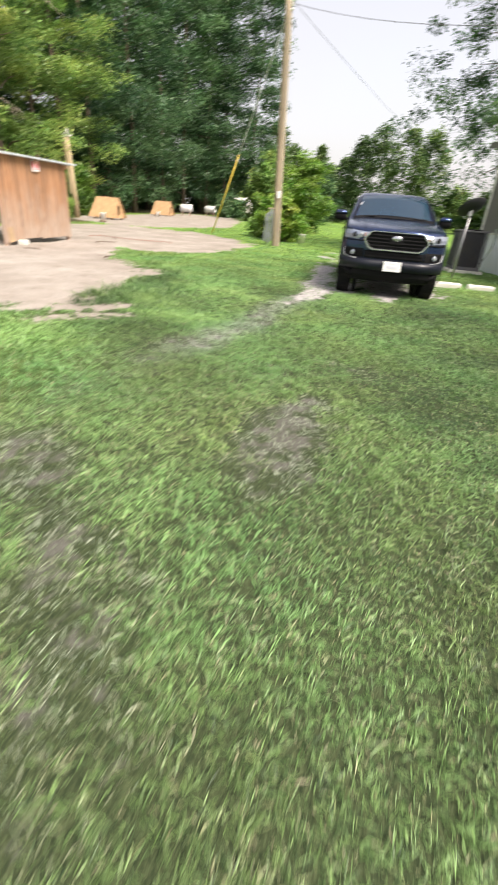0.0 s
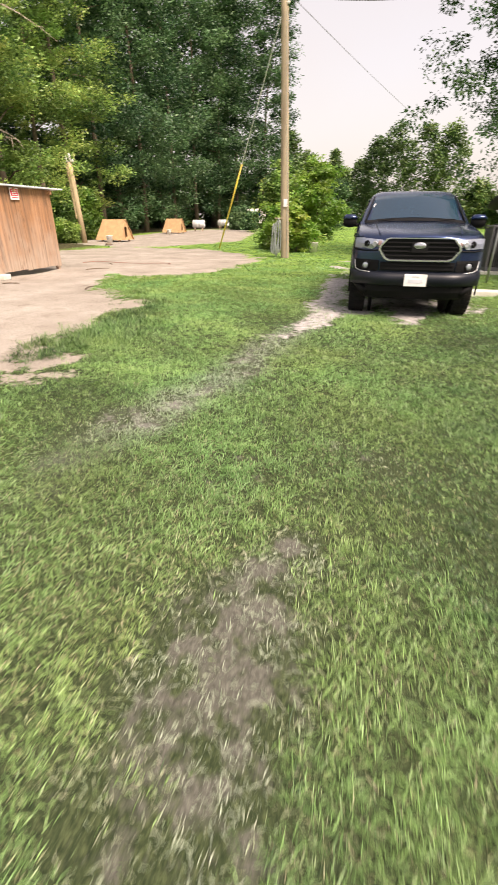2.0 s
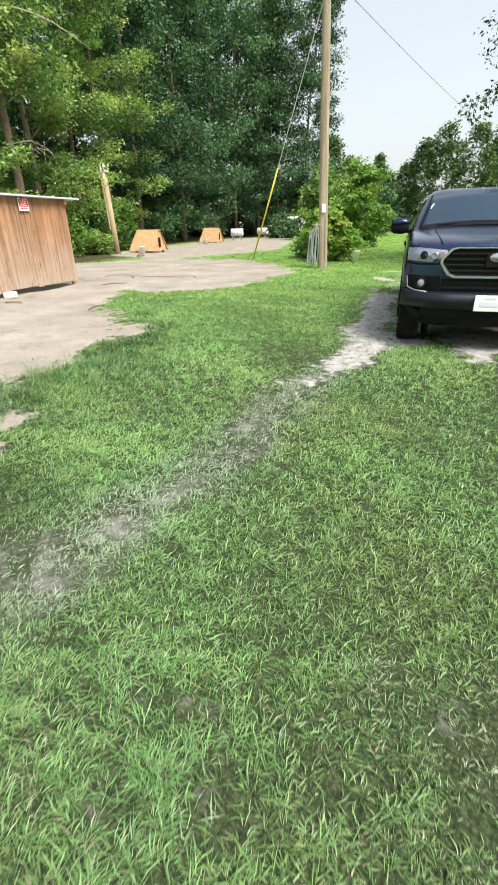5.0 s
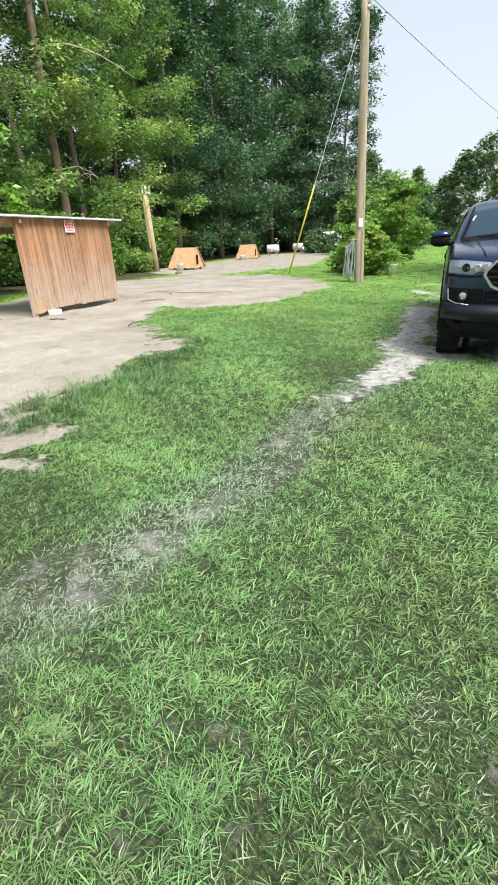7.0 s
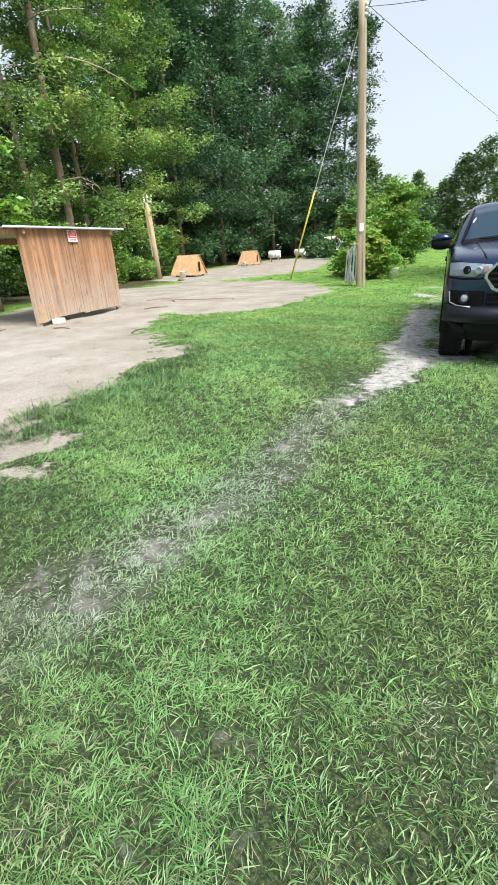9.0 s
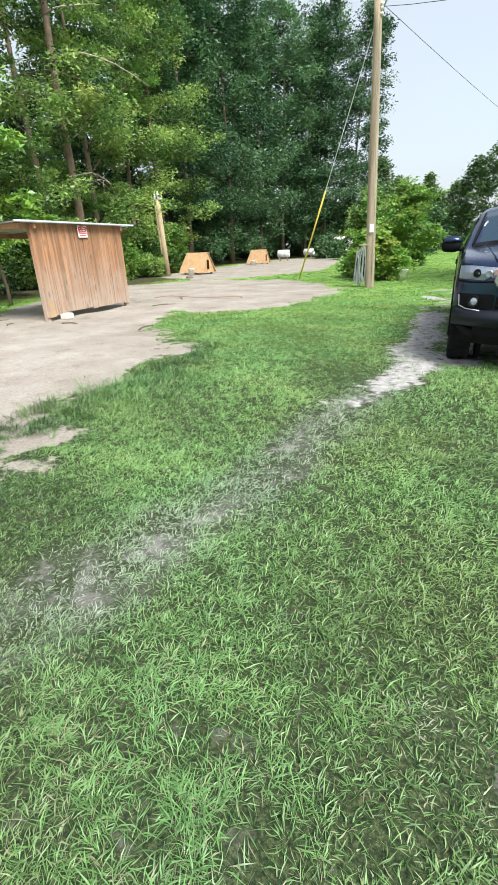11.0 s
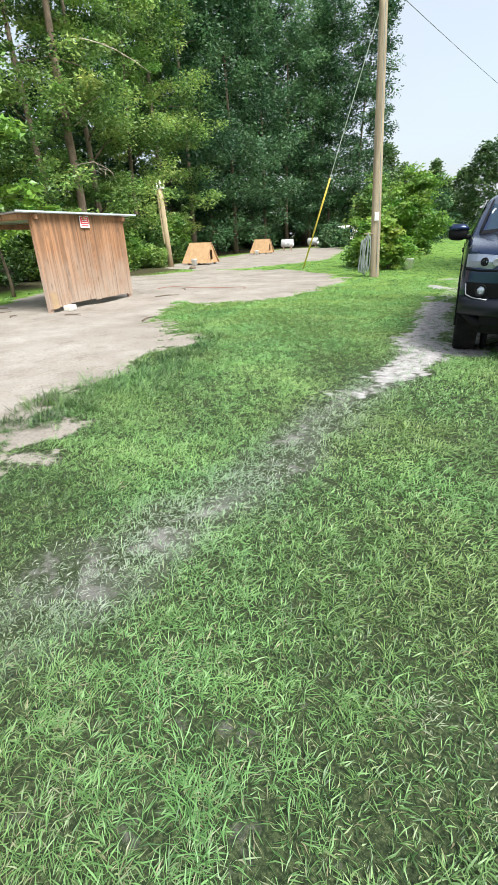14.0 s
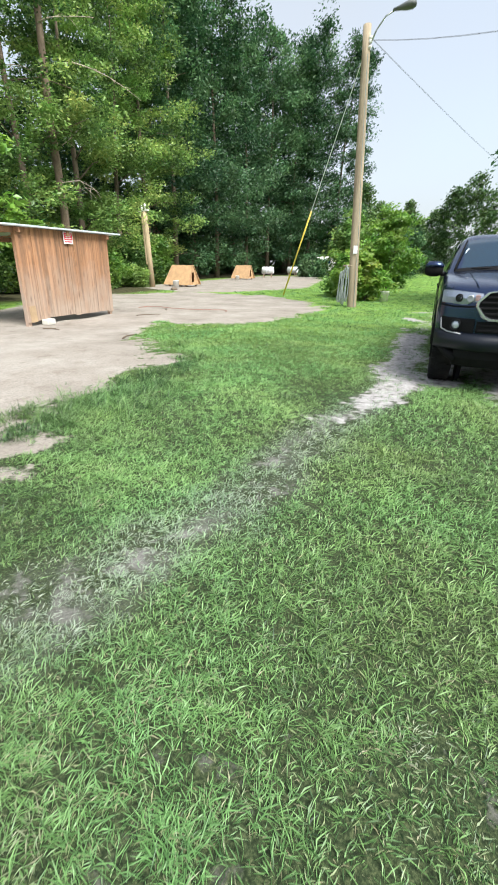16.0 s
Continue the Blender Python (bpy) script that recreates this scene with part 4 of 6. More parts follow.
    v, lo, sz, tn = leaf_cloud(c, np.full(40, 0.6), 90, 0.2, 0.1, 0.6, 45, 0.1, 0.12)
    crown = new("crown", raw_mesh("crown", v, lo, sz, {"tone": tn}, "leaf_edge"))
    crown.parent = pine
    sap = build_tree("broad-leaved sapling behind the shed", 4.6, 1.3, 1.3, 60, 40, 0.26, 611, 0.05, "leaf_vine", clump_r=0.45, tones=(0.1, 0.6), flat=0.4, droop=0.35, limbs=10)
    sap.matrix_basis = pose(-13.3, 12.4, 0)
    plant(sap, 56, 17.5, 80, 1.1)


def far_woods():
    """The line of trees beyond the field and the deep wood behind the first trees."""
    r = np.random.default_rng(61)
    cs, rs = [], []
    for b, d, h, w in ((9.5, 78, 12, 4), (7.5, 92, 11, 4), (6, 98, 9, 3), (4.4, 100, 12, 2.4), (3.2, 100, 9, 3), (1.6, 96, 10, 3), (0.0, 88, 12, 4), (-2, 84, 13.5, 5),
                       (-5, 80, 12.5, 5), (-7.4, 76, 12, 4), (-11, 74, 5, 3), (-14, 72, 4.5, 3), (-18, 70, 11, 5), (-22, 68, 11, 5), (-27, 66, 11, 5)):
        x, y = at_bearing(b, d)
        k = 145
        f = r.uniform(0, 1, k)
        az = r.uniform(0, 6.28, k)
        rad = w * np.interp(f, [0, 0.3, 0.7, 1], [1.1, 1.0, 0.7, 0.1]) * np.sqrt(r.uniform(0.1, 1, k))
        cs.append(np.stack((x + rad * np.cos(az), y + rad * np.sin(az), 0.4 + f * h), 1))
        rs.append(r.uniform(0.6, 1.4, k))
    v, lo, sz, tn = leaf_cloud(np.concatenate(cs), np.concatenate(rs), 38, 0.46, 0.0, 0.75, 63, 0.15, flat=0.8)
    tn = tn * np.repeat([0.9, 0.7, 1.0, 0.9, 1.0, 0.5, 0.3, 0.4, 0.85, 1.0, 1.1, 0.6, 1.0, 0.7, 0.9], len(tn) // 15)
    tagged(new("tree_line", raw_mesh("tree_line", v, lo, sz, {"tone": tn}, "leaf_far")), "mixed green tree line beyond the mown field", "woods", kind="stuff")
    cs, rs = [], []
    for k in range(900):
        b, d = r.uniform(10, 72), r.uniform(0, 1)
        d0 = np.interp(b, [10, 20, 30, 38, 72], [86, 82, 62, 52, 38])
        x, y = at_bearing(b, d0 + 6 * d)
        cs.append(np.array([[x, y, r.uniform(0.2, 11) * (1 if b > 30 else 1.5) if k % 2 else r.uniform(0, 5.5)]]))
        rs.append(np.array([r.uniform(1.2, 2.2)]))
    for k in range(520):
        b = r.uniform(11, 36)
        x, y = at_bearing(b, np.interp(b, [11, 20, 30, 36], [82, 78, 57, 48]) + r.uniform(0, 5))
        cs.append(np.array([[x, y, r.uniform(0, 4.5)]]))
        rs.append(np.array([r.uniform(1.2, 2.0)]))
    v, lo, sz, tn = leaf_cloud(np.concatenate(cs), np.concatenate(rs), 36, 0.62, 0.0, 0.5, 62, 0.15, flat=0.6)
    tagged(new("far_woods", raw_mesh("far_woods", v, lo, sz, {"tone": tn}, "leaf_far")), "dark undergrowth deep in the wood", "woods", kind="stuff")


def shrub(label, x, y, spread, height, clumps, per, leaf, seed, material="leaf_vine", stems=7, aspect=0.55, tones=(0.2, 0.8), category="bush", clump_r=0.3):
    r = np.random.default_rng(seed)
    root = thing("bush", pose(x, y, 0), label, category)
    az, f = r.uniform(0, 6.283, clumps), r.uniform(0, 1, clumps)
    rad = spread * np.interp(f, [0, 0.4, 0.8, 1], [0.85, 1, 0.75, 0.3]) * np.sqrt(r.uniform(0.1, 1, clumps)) * (1 + 0.2 * np.sin(az * 3 + seed))
    c = np.stack((rad * np.cos(az), rad * np.sin(az), 0.12 + f * height * (1 + 0.12 * np.sin(az * 2 + seed))), 1)
    v, lo, sz, tn = leaf_cloud(c, clump_r * r.uniform(0.6, 1.3, clumps), per, leaf, tones[0], tones[1], seed + 1, 0.3, aspect)
    crown = new("foliage", raw_mesh("foliage", v, lo, sz, {"tone": tn}, material))
    crown.parent = root
    for k in range(stems):
        e = c[k * clumps // stems]
        part("stem", tubed([(e[0] * 0.1, e[1] * 0.1, -0.03), (e[0] * 0.4, e[1] * 0.4, e[2] * 0.55), tuple(e)], [0.025, 0.018, 0.006], 5), "bark", root)
    return root


woods()
far_woods()
def leafy(label, x, y, turn, **k):
    t = build_tree(label, name="bush", **k)
    t["category"] = "bush"
    t.matrix_basis = pose(x, y, 0, 0, 0, turn)


leafy("bright green vine bush at the foot of the utility pole", -3.75, 21.6, 0, height=1.75, crown_base=0.12, spread=0.62, clumps=100, per=34, leaf=0.2, seed=301,
      trunk_r=0.03, material="leaf_vine", limbs=9, clump_r=0.27, flat=0.7, droop=0.2, tones=(0.45, 1.0), top=0.5)
leafy("feathery green bush beside the field", -4.75, 23.4, 40, height=1.8, crown_base=0.15, spread=0.55, clumps=120, per=60, leaf=0.17, seed=311,
      trunk_r=0.05, material="leaf_vine", limbs=10, clump_r=0.4, flat=0.5, droop=0.3, tones=(0.2, 0.8), top=0.4)
leafy("feathery green mimosa with arching twigs", -4.2, 33, 90, height=4.2, crown_base=0.4, spread=1.5, clumps=176, per=66, leaf=0.2, seed=321,
      trunk_r=0.09, material="leaf_vine", limbs=14, clump_r=0.6, flat=0.4, droop=0.3, tones=(0.1, 0.7), top=0.4)
shrub("loose green bush at the edge of the field", -5.4, 43, 1.9, 3.3, 150, 56, 0.24, 331, "leaf_vine", aspect=0.35, clump_r=0.5, tones=(0.1, 0.6))
shrub("dark green bush at the edge of the field", -6.4, 62, 3.0, 5.0, 160, 50, 0.32, 341, "leaf_wood", clump_r=0.8)
shrub("low bush in front of the camper", -15.2, 57, 1.6, 1.9, 90, 46, 0.3, 347, "leaf_wood", clump_r=0.6)
shrub("dark green bush under the trees", -9.4, 50, 2.4, 5.5, 160, 50, 0.32, 345, "leaf_edge", clump_r=0.8)
for k, (b, d, sp, h) in enumerate(((40, 27, 1.5, 2.0), (35.8, 31.5, 1.4, 2.2), (47, 23.5, 1.8, 2.2), (54, 20, 1.6, 2.2), (33.0, 33, 1.0, 2.4), (43.5, 25.5, 1.6, 1.8),
                                   (61, 18.5, 1.8, 2.2), (38, 31, 1.6, 2.6))):
    x, y = at_bearing(b, d)
    shrub("leafy undergrowth at the edge of the wood", x, y, sp, h, 120, 60, 0.16, 400 + k * 7, "leaf_edge" if k % 2 else "leaf_vine", clump_r=0.42,
          tones=(0.0, 0.55))

for x, y, sp, h, seed in ((-17.25, 25.5, 0.5, 0.8, 471), (-18.2, 25.4, 0.7, 1.1, 477)):
    shrub("dark leafy bush at the foot of the pale post", x, y, sp, h, 70, 60, 0.13, seed, "leaf_edge", clump_r=0.26, tones=(0.35, 0.85))
over = build_tree("open-crowned shade tree with fine leaves behind the house", 14.2, 2.9, 6.5, 960, 112, 0.135, 501, 0.3, "leaf_wood",
                  limbs=60, clump_r=0.6, droop=0.42, tones=(0.1, 0.8), flat=0.75)
over.matrix_basis = pose(7.35, 20.8, 0)


# ---- pickup truck ----
def front_y(x):
    """Plan curve of the truck's nose: flat in the middle, swept back at the corners."""
    return 0.10 + 0.30 * max(0.0, (abs(x) - 0.42) / 0.51) ** 2


def skin(rows, close=False):
    """Faces between rows of points of one length."""
    bm = bmesh.new()
    vs = [[bm.verts.new(p) for p in row] for row in rows]
    for r0, r1 in zip(vs, vs[1:]):
        k = len(r0)
        for j in range(k if close else k - 1):
            bm.faces.new((r0[j], r0[(j + 1) % k], r1[(j + 1) % k], r1[j]))
    return bm, vs


def swept_front(xs, outline, back):
    """A nose part: an outline of (z, proud) pairs carried along the nose curve, closed at the rear."""
    rows = []
    for x in xs:
        y = front_y(x)
        rows.append([(x, y - p, z) for z, p in outline] + [(x, y + back, z) for z, p in outline[::-1]])
    bm, vs = skin(rows, close=True)
    bm.faces.new(vs[0])
    bm.faces.new(vs[-1][::-1])
    return bm


def cut(ob, cutters):
    """Cuts rounds out of a mesh for good, and removes the cutters."""
    for c in cutters:
        md = ob.modifiers.new("cut", "BOOLEAN")
        md.operation, md.object, md.solver = "DIFFERENCE", c, "EXACT"
    bpy.context.view_layer.update()
    me = bpy.data.meshes.new_from_object(ob.evaluated_get(bpy.context.evaluated_depsgraph_get()))
    ob.modifiers.clear()
    ob.data = me
    for c in cutters:
        bpy.data.objects.remove(c)


def build_truck():
    truck = thing("pickup_truck", pose(-0.075, 7.79, 0, 0, 0, 0.8) @ Matrix.Diagonal((0.955, 1, 1, 1)), "dark blue-grey crew cab pickup truck parked on the grass", "truck")
    # lower body
    rows = []
    for y, top in ((0.101, 1.055), (0.108, 1.068), (0.125, 1.08), (0.16, 1.093), (0.22, 1.107), (0.30, 1.122), (0.40, 1.138), (0.6, 1.17), (0.95, 1.212), (1.30, 1.245),
                   (1.5, 1.225), (2.4, 1.20), (3.45, 1.20), (3.6, 1.24), (4.4, 1.25), (5.25, 1.25), (5.36, 1.22)):
        w = 0.42 + 0.51 * math.sqrt(max(0, (y - 0.10) / 0.30)) if y < 0.40 else (0.93 if y < 0.5 else 0.945 if y < 5.3 else 0.90)
        zb = 0.50 if y < 0.7 else 0.42
        half = [(0.0, zb), (w * 0.6, zb), (w - 0.05, zb), (w, zb + 0.07), (w + 0.004, 0.72), (w, 0.88), (w - 0.012, 0.98), (w - 0.035, top - 0.05), (w - 0.085, top - 0.012),
                (w * 0.72, top + 0.008), (w * 0.66, top + 0.022), (w * 0.3, top + 0.034), (0.0, top + 0.036)]
        rows.append([(x, y, z) for x, z in half] + [(-x, y, z) for x, z in half[-2:0:-1]])
    bm, vs = skin(rows, close=True)
    bm.faces.new(vs[0])
    bm.faces.new(vs[-1][::-1])
    body = part("body", bm, "paint", truck, "dark blue-grey metallic paint", smooth=True)
    wheels_y = (0.90, 4.15)
    cutters = []
    for wy in wheels_y:
        for s in (-1, 1):
            c = new("cutter", finish(lathe([(0.475, -0.30), (0.475, 0.30)], 32), "cutter"))
            c.matrix_basis = truck.matrix_basis @ pose(s * 0.90, wy, 0.44, 0, 90, 0)
            cutters.append(c)
    cut(body, cutters)
    for f in body.data.polygons:
        f.use_smooth = abs(f.normal.y) < 0.97
    # wheel arch lips and liners
    for wy in wheels_y:
        for s in (-1, 1):
            arc = [(s * 0.938, wy + 0.485 * math.cos(k), 0.44 + 0.485 * math.sin(k)) for k in span(-0.25, math.pi + 0.25, 18)]
            part("arch_lip", tubed(arc, 0.013, 6), "black", truck, smooth=True)
            part("wheel_liner", lathe([(0.47, -0.02), (0.47, 0.02)], 24, pose(s * 0.58, wy, 0.44, 0, 90, 0)), "black", truck)
    # cab
    rings = []
    for z, y0, y1, w in ((1.17, 1.22, 3.56, 0.90), (1.23, 1.32, 3.55, 0.885), (1.42, 1.62, 3.47, 0.82), (1.60, 1.92, 3.40, 0.735), (1.66, 2.04, 3.36, 0.695),
                         (1.705, 2.16, 3.30, 0.63), (1.73, 2.35, 3.2, 0.50), (1.74, 2.6, 3.0, 0.25)):
        ring = []
        rad = min(0.16, w * 0.5)
        for cx, cy, a0 in ((w - rad, y1 - rad, 0), (-w + rad, y1 - rad, 90), (-w + rad, y0 + rad, 180), (w - rad, y0 + rad, 270)):
            for k in range(5):
                a = radians(a0 + 22.5 * k)
                bow = 0.05 * (1 - (cx / w) ** 2) if a0 >= 180 else 0
                ring.append((cx + rad * math.cos(a), cy + rad * math.sin(a) - bow, z))
        rings.append(ring)
    bm, vs = skin(rings, close=True)
    bm.faces.new(vs[-1])
    part("cab", bm, "paint", truck, smooth=True)

    def patch(name, corners, bow, material, label="", thick=0.012, nu=12, nv=6):
        """A curved pane between four corners (bottom a, b; top c, d), bulged along bow."""
        a, b, c, d = (Vector(p) for p in corners)
        rows = []
        for off in (0.0, -thick):
            for v in (span(0, 1, nv) if off == 0 else span(1, 0, nv)):
                row = []
                for u in span(0, 1, nu):
                    p = a.lerp(b, u).lerp(c.lerp(d, u), v)
                    row.append(p + Vector(bow) * ((1 - (2 * u - 1) ** 2) + 0.0) + Vector(bow).normalized() * off)
                rows.append(row)
        bm, _ = skin(rows + rows[:1])
        return part(name, bm, material, truck, label, smooth=True)

    patch("windshield", [(-0.768, 1.415, 1.285), (0.768, 1.415, 1.285), (-0.64, 1.955, 1.635), (0.64, 1.955, 1.635)], (0, -0.105, 0.045), "tint", "dark tinted windshield reflecting the sky")
    patch("windshield_seal", [(-0.80, 1.345, 1.245), (0.80, 1.345, 1.245), (-0.78, 1.405, 1.285), (0.78, 1.405, 1.285)], (0, -0.095, 0.04), "black", nv=2)
    for s in (-1, 1):
        patch("side_window", [(s * 0.892, 1.62, 1.25), (s * 0.892, 2.50, 1.25), (s * 0.752, 2.05, 1.60), (s * 0.752, 2.50, 1.60)], (s * 0.012, 0, 0.004), "tint", nu=6)
        patch("side_window", [(s * 0.892, 2.56, 1.25), (s * 0.892, 3.38, 1.25), (s * 0.752, 2.56, 1.60), (s * 0.752, 3.25, 1.60)], (s * 0.012, 0, 0.004), "tint", nu=6)
        part("pillar_trim", tubed([(s * 0.79, 1.36, 1.265), (s * 0.735, 1.60, 1.43), (s * 0.665, 1.93, 1.635)], [0.012, 0.012, 0.01], 6), "black", truck, smooth=True)
        # mirrors
        mir = part("mirror", lathe([(0.0, -0.10), (0.06, -0.095), (0.088, -0.06), (0.095, 0.0), (0.09, 0.05), (0.06, 0.085), (0.0, 0.095)], 14,
                                   pose(s * 1.045, 1.62, 1.27, 0, 90, 0) @ Matrix.Diagonal((0.95, 0.62, 1.25, 1))), "black", truck, smooth=True)
        part("mirror_cap", lathe([(0.0, 0.0), (0.07, 0.005), (0.10, -0.02), (0.104, -0.04)], 14,
                                 pose(s * 1.045, 1.62, 1.362, -8, 0, 0) @ Matrix.Diagonal((1.22, 0.62, 1.6, 1))), "paint", mir, "glossy mirror top", smooth=True)
        part("mirror_arm", tubed([(s * 0.88, 1.66, 1.21), (s * 0.96, 1.63, 1.22)], 0.028, 8), "black", mir, smooth=True)
        part("wiper", tubed([(s * 0.35 - 0.25, 1.30, 1.295), (s * 0.35 + 0.28, 1.31, 1.305)], 0.009, 5), "black", truck)
    part("grab_handle", tubed([(-0.665, 1.66, 1.40), (-0.63, 1.70, 1.455), (-0.625, 1.75, 1.50), (-0.64, 1.77, 1.53), (-0.665, 1.73, 1.50), (-0.685, 1.66, 1.41)], 0.012, 6),
         "silver", truck, "light grey handle at the windshield pillar", smooth=True)
    # hood details
    for s in (-1, 1):
        part("hood_crease", tubed([(s * 0.56, 0.20, 1.128), (s * 0.60, 0.6, 1.193), (s * 0.63, 1.2, 1.262)], 0.008, 5), "paint", truck, smooth=True)
        part("hood_gap", tubed([(s * 0.80, 0.30, 1.092), (s * 0.855, 0.6, 1.155), (s * 0.862, 1.24, 1.228)], 0.004, 5), "black", truck)
    # grille
    gr = part("grille", prism([(-0.47, 0.80), (0.47, 0.80), (0.56, 0.94), (0.44, 1.065), (-0.44, 1.065), (-0.56, 0.94)], 0.06, pose(0, 0.105, 0)), "black", truck, "black slatted grille")
    ring = [(-0.41, 0.782), (0.41, 0.782), (0.48, 0.81), (0.565, 0.925), (0.56, 0.97), (0.47, 1.068), (0.41, 1.082), (-0.41, 1.082), (-0.47, 1.068), (-0.56, 0.97),
            (-0.565, 0.925), (-0.48, 0.81)]
    bm = bmesh.new()
    k = len(ring)
    loops_ = []
    for sc, y in ((1.0, 0.085), (1.0, 0.055), (0.985, 0.045), (0.93, 0.045), (0.915, 0.06), (0.915, 0.085)):
        loops_.append([bm.verts.new((x * (1 - (1 - sc) * 0.75), y, 0.945 + (z - 0.945) * (sc if z > 0.9 else 1 - (1 - sc) * 2.0))) for x, z in ring])
    for r0, r1 in zip(loops_, loops_[1:] + loops_[:1]):
        for j in range(k):
            bm.faces.new((r0[j], r0[(j + 1) % k], r1[(j + 1) % k], r1[j]))
    part("grille_surround", bm, "chrome", gr, "chrome grille surround", smooth=False)
    for z, w in ((0.855, 0.46), (0.91, 0.51), (0.965, 0.515), (1.02, 0.46)):
        part("grille_bar", boxed((0, 0.07, z), (w * 2, 0.03, 0.022), 0.006), "black" if z < 1 else "silver" if z > 1.2 else "black", gr)
    part("badge_plate", boxed((0, 0.058, 0.955), (0.23, 0.03, 0.13), 0.012), "black", gr)
    part("badge", lathe([(0.0, 0.012), (0.06, 0.010), (0.085, 0.0), (0.085, -0.01)], 20, pose(0, 0.045, 0.985, 90, 0, 0) @ Matrix.Diagonal((1.05, 0.55, 1, 1))), "chrome", gr,
         "plain oval chrome badge", smooth=True)
    # bumper
    xs = span(-0.935, 0.935, 25)
    part("bumper", swept_front(xs, [(0.46, 0.03), (0.48, 0.075), (0.56, 0.095), (0.60, 0.085), (0.635, 0.05), (0.65, 0.0)], 0.10), "bumper", truck, smooth=True)
    part("lower_valance", swept_front(span(-0.70, 0.70, 17), [(0.27, -0.10), (0.30, -0.03), (0.38, 0.02), (0.47, 0.035)], 0.16), "black", truck, "black plastic lower valance")
    part("upper_intake", swept_front(span(-0.52, 0.52, 9), [(0.655, 0.012), (0.70, 0.018), (0.775, 0.012)], 0.05), "black", truck)
    for z in (0.685, 0.735):
        part("intake_slat", swept_front(span(-0.50, 0.50, 7), [(z - 0.008, 0.03), (z + 0.008, 0.03)], 0.02), "black", truck)
    for s in (-1, 1):
        # headlight
        a, b = (0.50, 0.905) if s > 0 else (-0.905, -0.50)
        hx = span(a, b, 9)
        rows = []
        for x in hx:
            u = (abs(x) - 0.50) / 0.405
            lo, hi = 0.925 + 0.02 * u + (0.035 if u < 0.28 else 0), 1.052 + 0.03 * u - 0.05 * max(0, u - 0.75)
            y = front_y(x)
            rows.append((x, y, lo, hi))
        def lamp_skin(out, inset):
            rr = []
            for x, y, lo, hi in rows:
                rr.append([(x, y - out, lo + inset), (x, y - out - 0.012, (lo + hi) / 2), (x, y - out + 0.012, hi - inset), (x, y + 0.05, hi - inset), (x, y + 0.05, lo + inset)])
            bm, vs = skin(rr, close=True)
            bm.faces.new(vs[0])
            bm.faces.new(vs[-1][::-1])
            return bm
        hl = part("headlight", lamp_skin(0.006, 0.0), "reflector", truck, "clear headlight with bright bowl")
        part("lens", lamp_skin(0.022, 0.004), "lens", hl, "clear lens").visible_shadow = False
        for xx, rad, mt in ((0.73, 0.042, "black"), (0.62, 0.036, "silver")):
            y = front_y(xx) - 0.012
            part("projector", lathe([(rad, -0.02), (rad, 0.012), (rad * 0.8, 0.014), (rad * 0.45, 0.004), (0, 0.012)], 18,
                                    pose(s * xx, y, 1.0, 90, 0, s * 25)), mt, hl, smooth=True)
        part("marker", boxed((s * 0.55, front_y(0.55) - 0.010, 1.01), (0.05, 0.02, 0.06), 0.006), "amber", hl, "dull red marker")
        part("head_trim", tubed([(s * 0.50, 0.09, 0.93), (s * 0.62, front_y(0.62) - 0.012, 0.915), (s * 0.78, front_y(0.78) - 0.012, 0.91), (s * 0.90, front_y(0.9), 0.92)], 0.01, 5), "black", hl)
        # fog lamp in its pocket
        y = front_y(0.72)
        px = span(0.54, 0.885, 9) if s > 0 else span(-0.885, -0.54, 9)
        fog = part("fog_pocket", swept_front(px, [(0.652, 0.012), (0.70, 0.016), (0.76, 0.016), (0.795, 0.008)], 0.05), "black", truck)
        part("fog_bezel", lathe([(0.062, -0.02), (0.064, 0.02), (0.056, 0.026), (0.046, 0.012), (0.046, -0.02)], 20, pose(s * 0.725, y - 0.022, 0.722, 90, 0, s * 18)), "black", fog, smooth=True)
        part("fog_lamp", lathe([(0.045, -0.03), (0.045, 0.004), (0.034, 0.012), (0.018, 0.016), (0, 0.017)], 18, pose(s * 0.725, y - 0.026, 0.722, 90, 0, s * 18)), "reflector", fog,
             "round bright fog lamp", smooth=True)
        part("fog_trim", tubed([(s * 0.885, front_y(0.885) - 0.02, 0.78), (s * 0.87, front_y(0.87) - 0.03, 0.67), (s * 0.80, front_y(0.80) - 0.05, 0.645), (s * 0.66, front_y(0.66) - 0.05, 0.635)],
                               0.007, 6), "silver", fog, "thin silver trim", smooth=True)
    pl = part("number_plate", boxed((0, -0.012, 0.548), (0.315, 0.014, 0.16), 0.006), "plate", truck, "white licence plate, too faint to read")
    part("plate_mark", boxed((0, -0.021, 0.54), (0.20, 0.004, 0.045), 0.0), "plate_ink", pl)
    part("plate_mark", boxed((0, -0.021, 0.60), (0.10, 0.004, 0.014), 0.0), "plate_ink", pl)
    for s in (-1, 1):
        part("corner_valance", tubed([(s * 0.66, 0.20, 0.36), (s * 0.78, 0.26, 0.42), (s * 0.90, 0.40, 0.50)], [0.06, 0.05, 0.03], 8), "black", truck, smooth=True)
    part("sill", boxed((-0.90, 2.6, 0.43), (0.10, 2.0, 0.07), 0.02), "black", truck)
    part("sill", boxed((0.90, 2.6, 0.43), (0.10, 2.0, 0.07), 0.02), "black", truck)
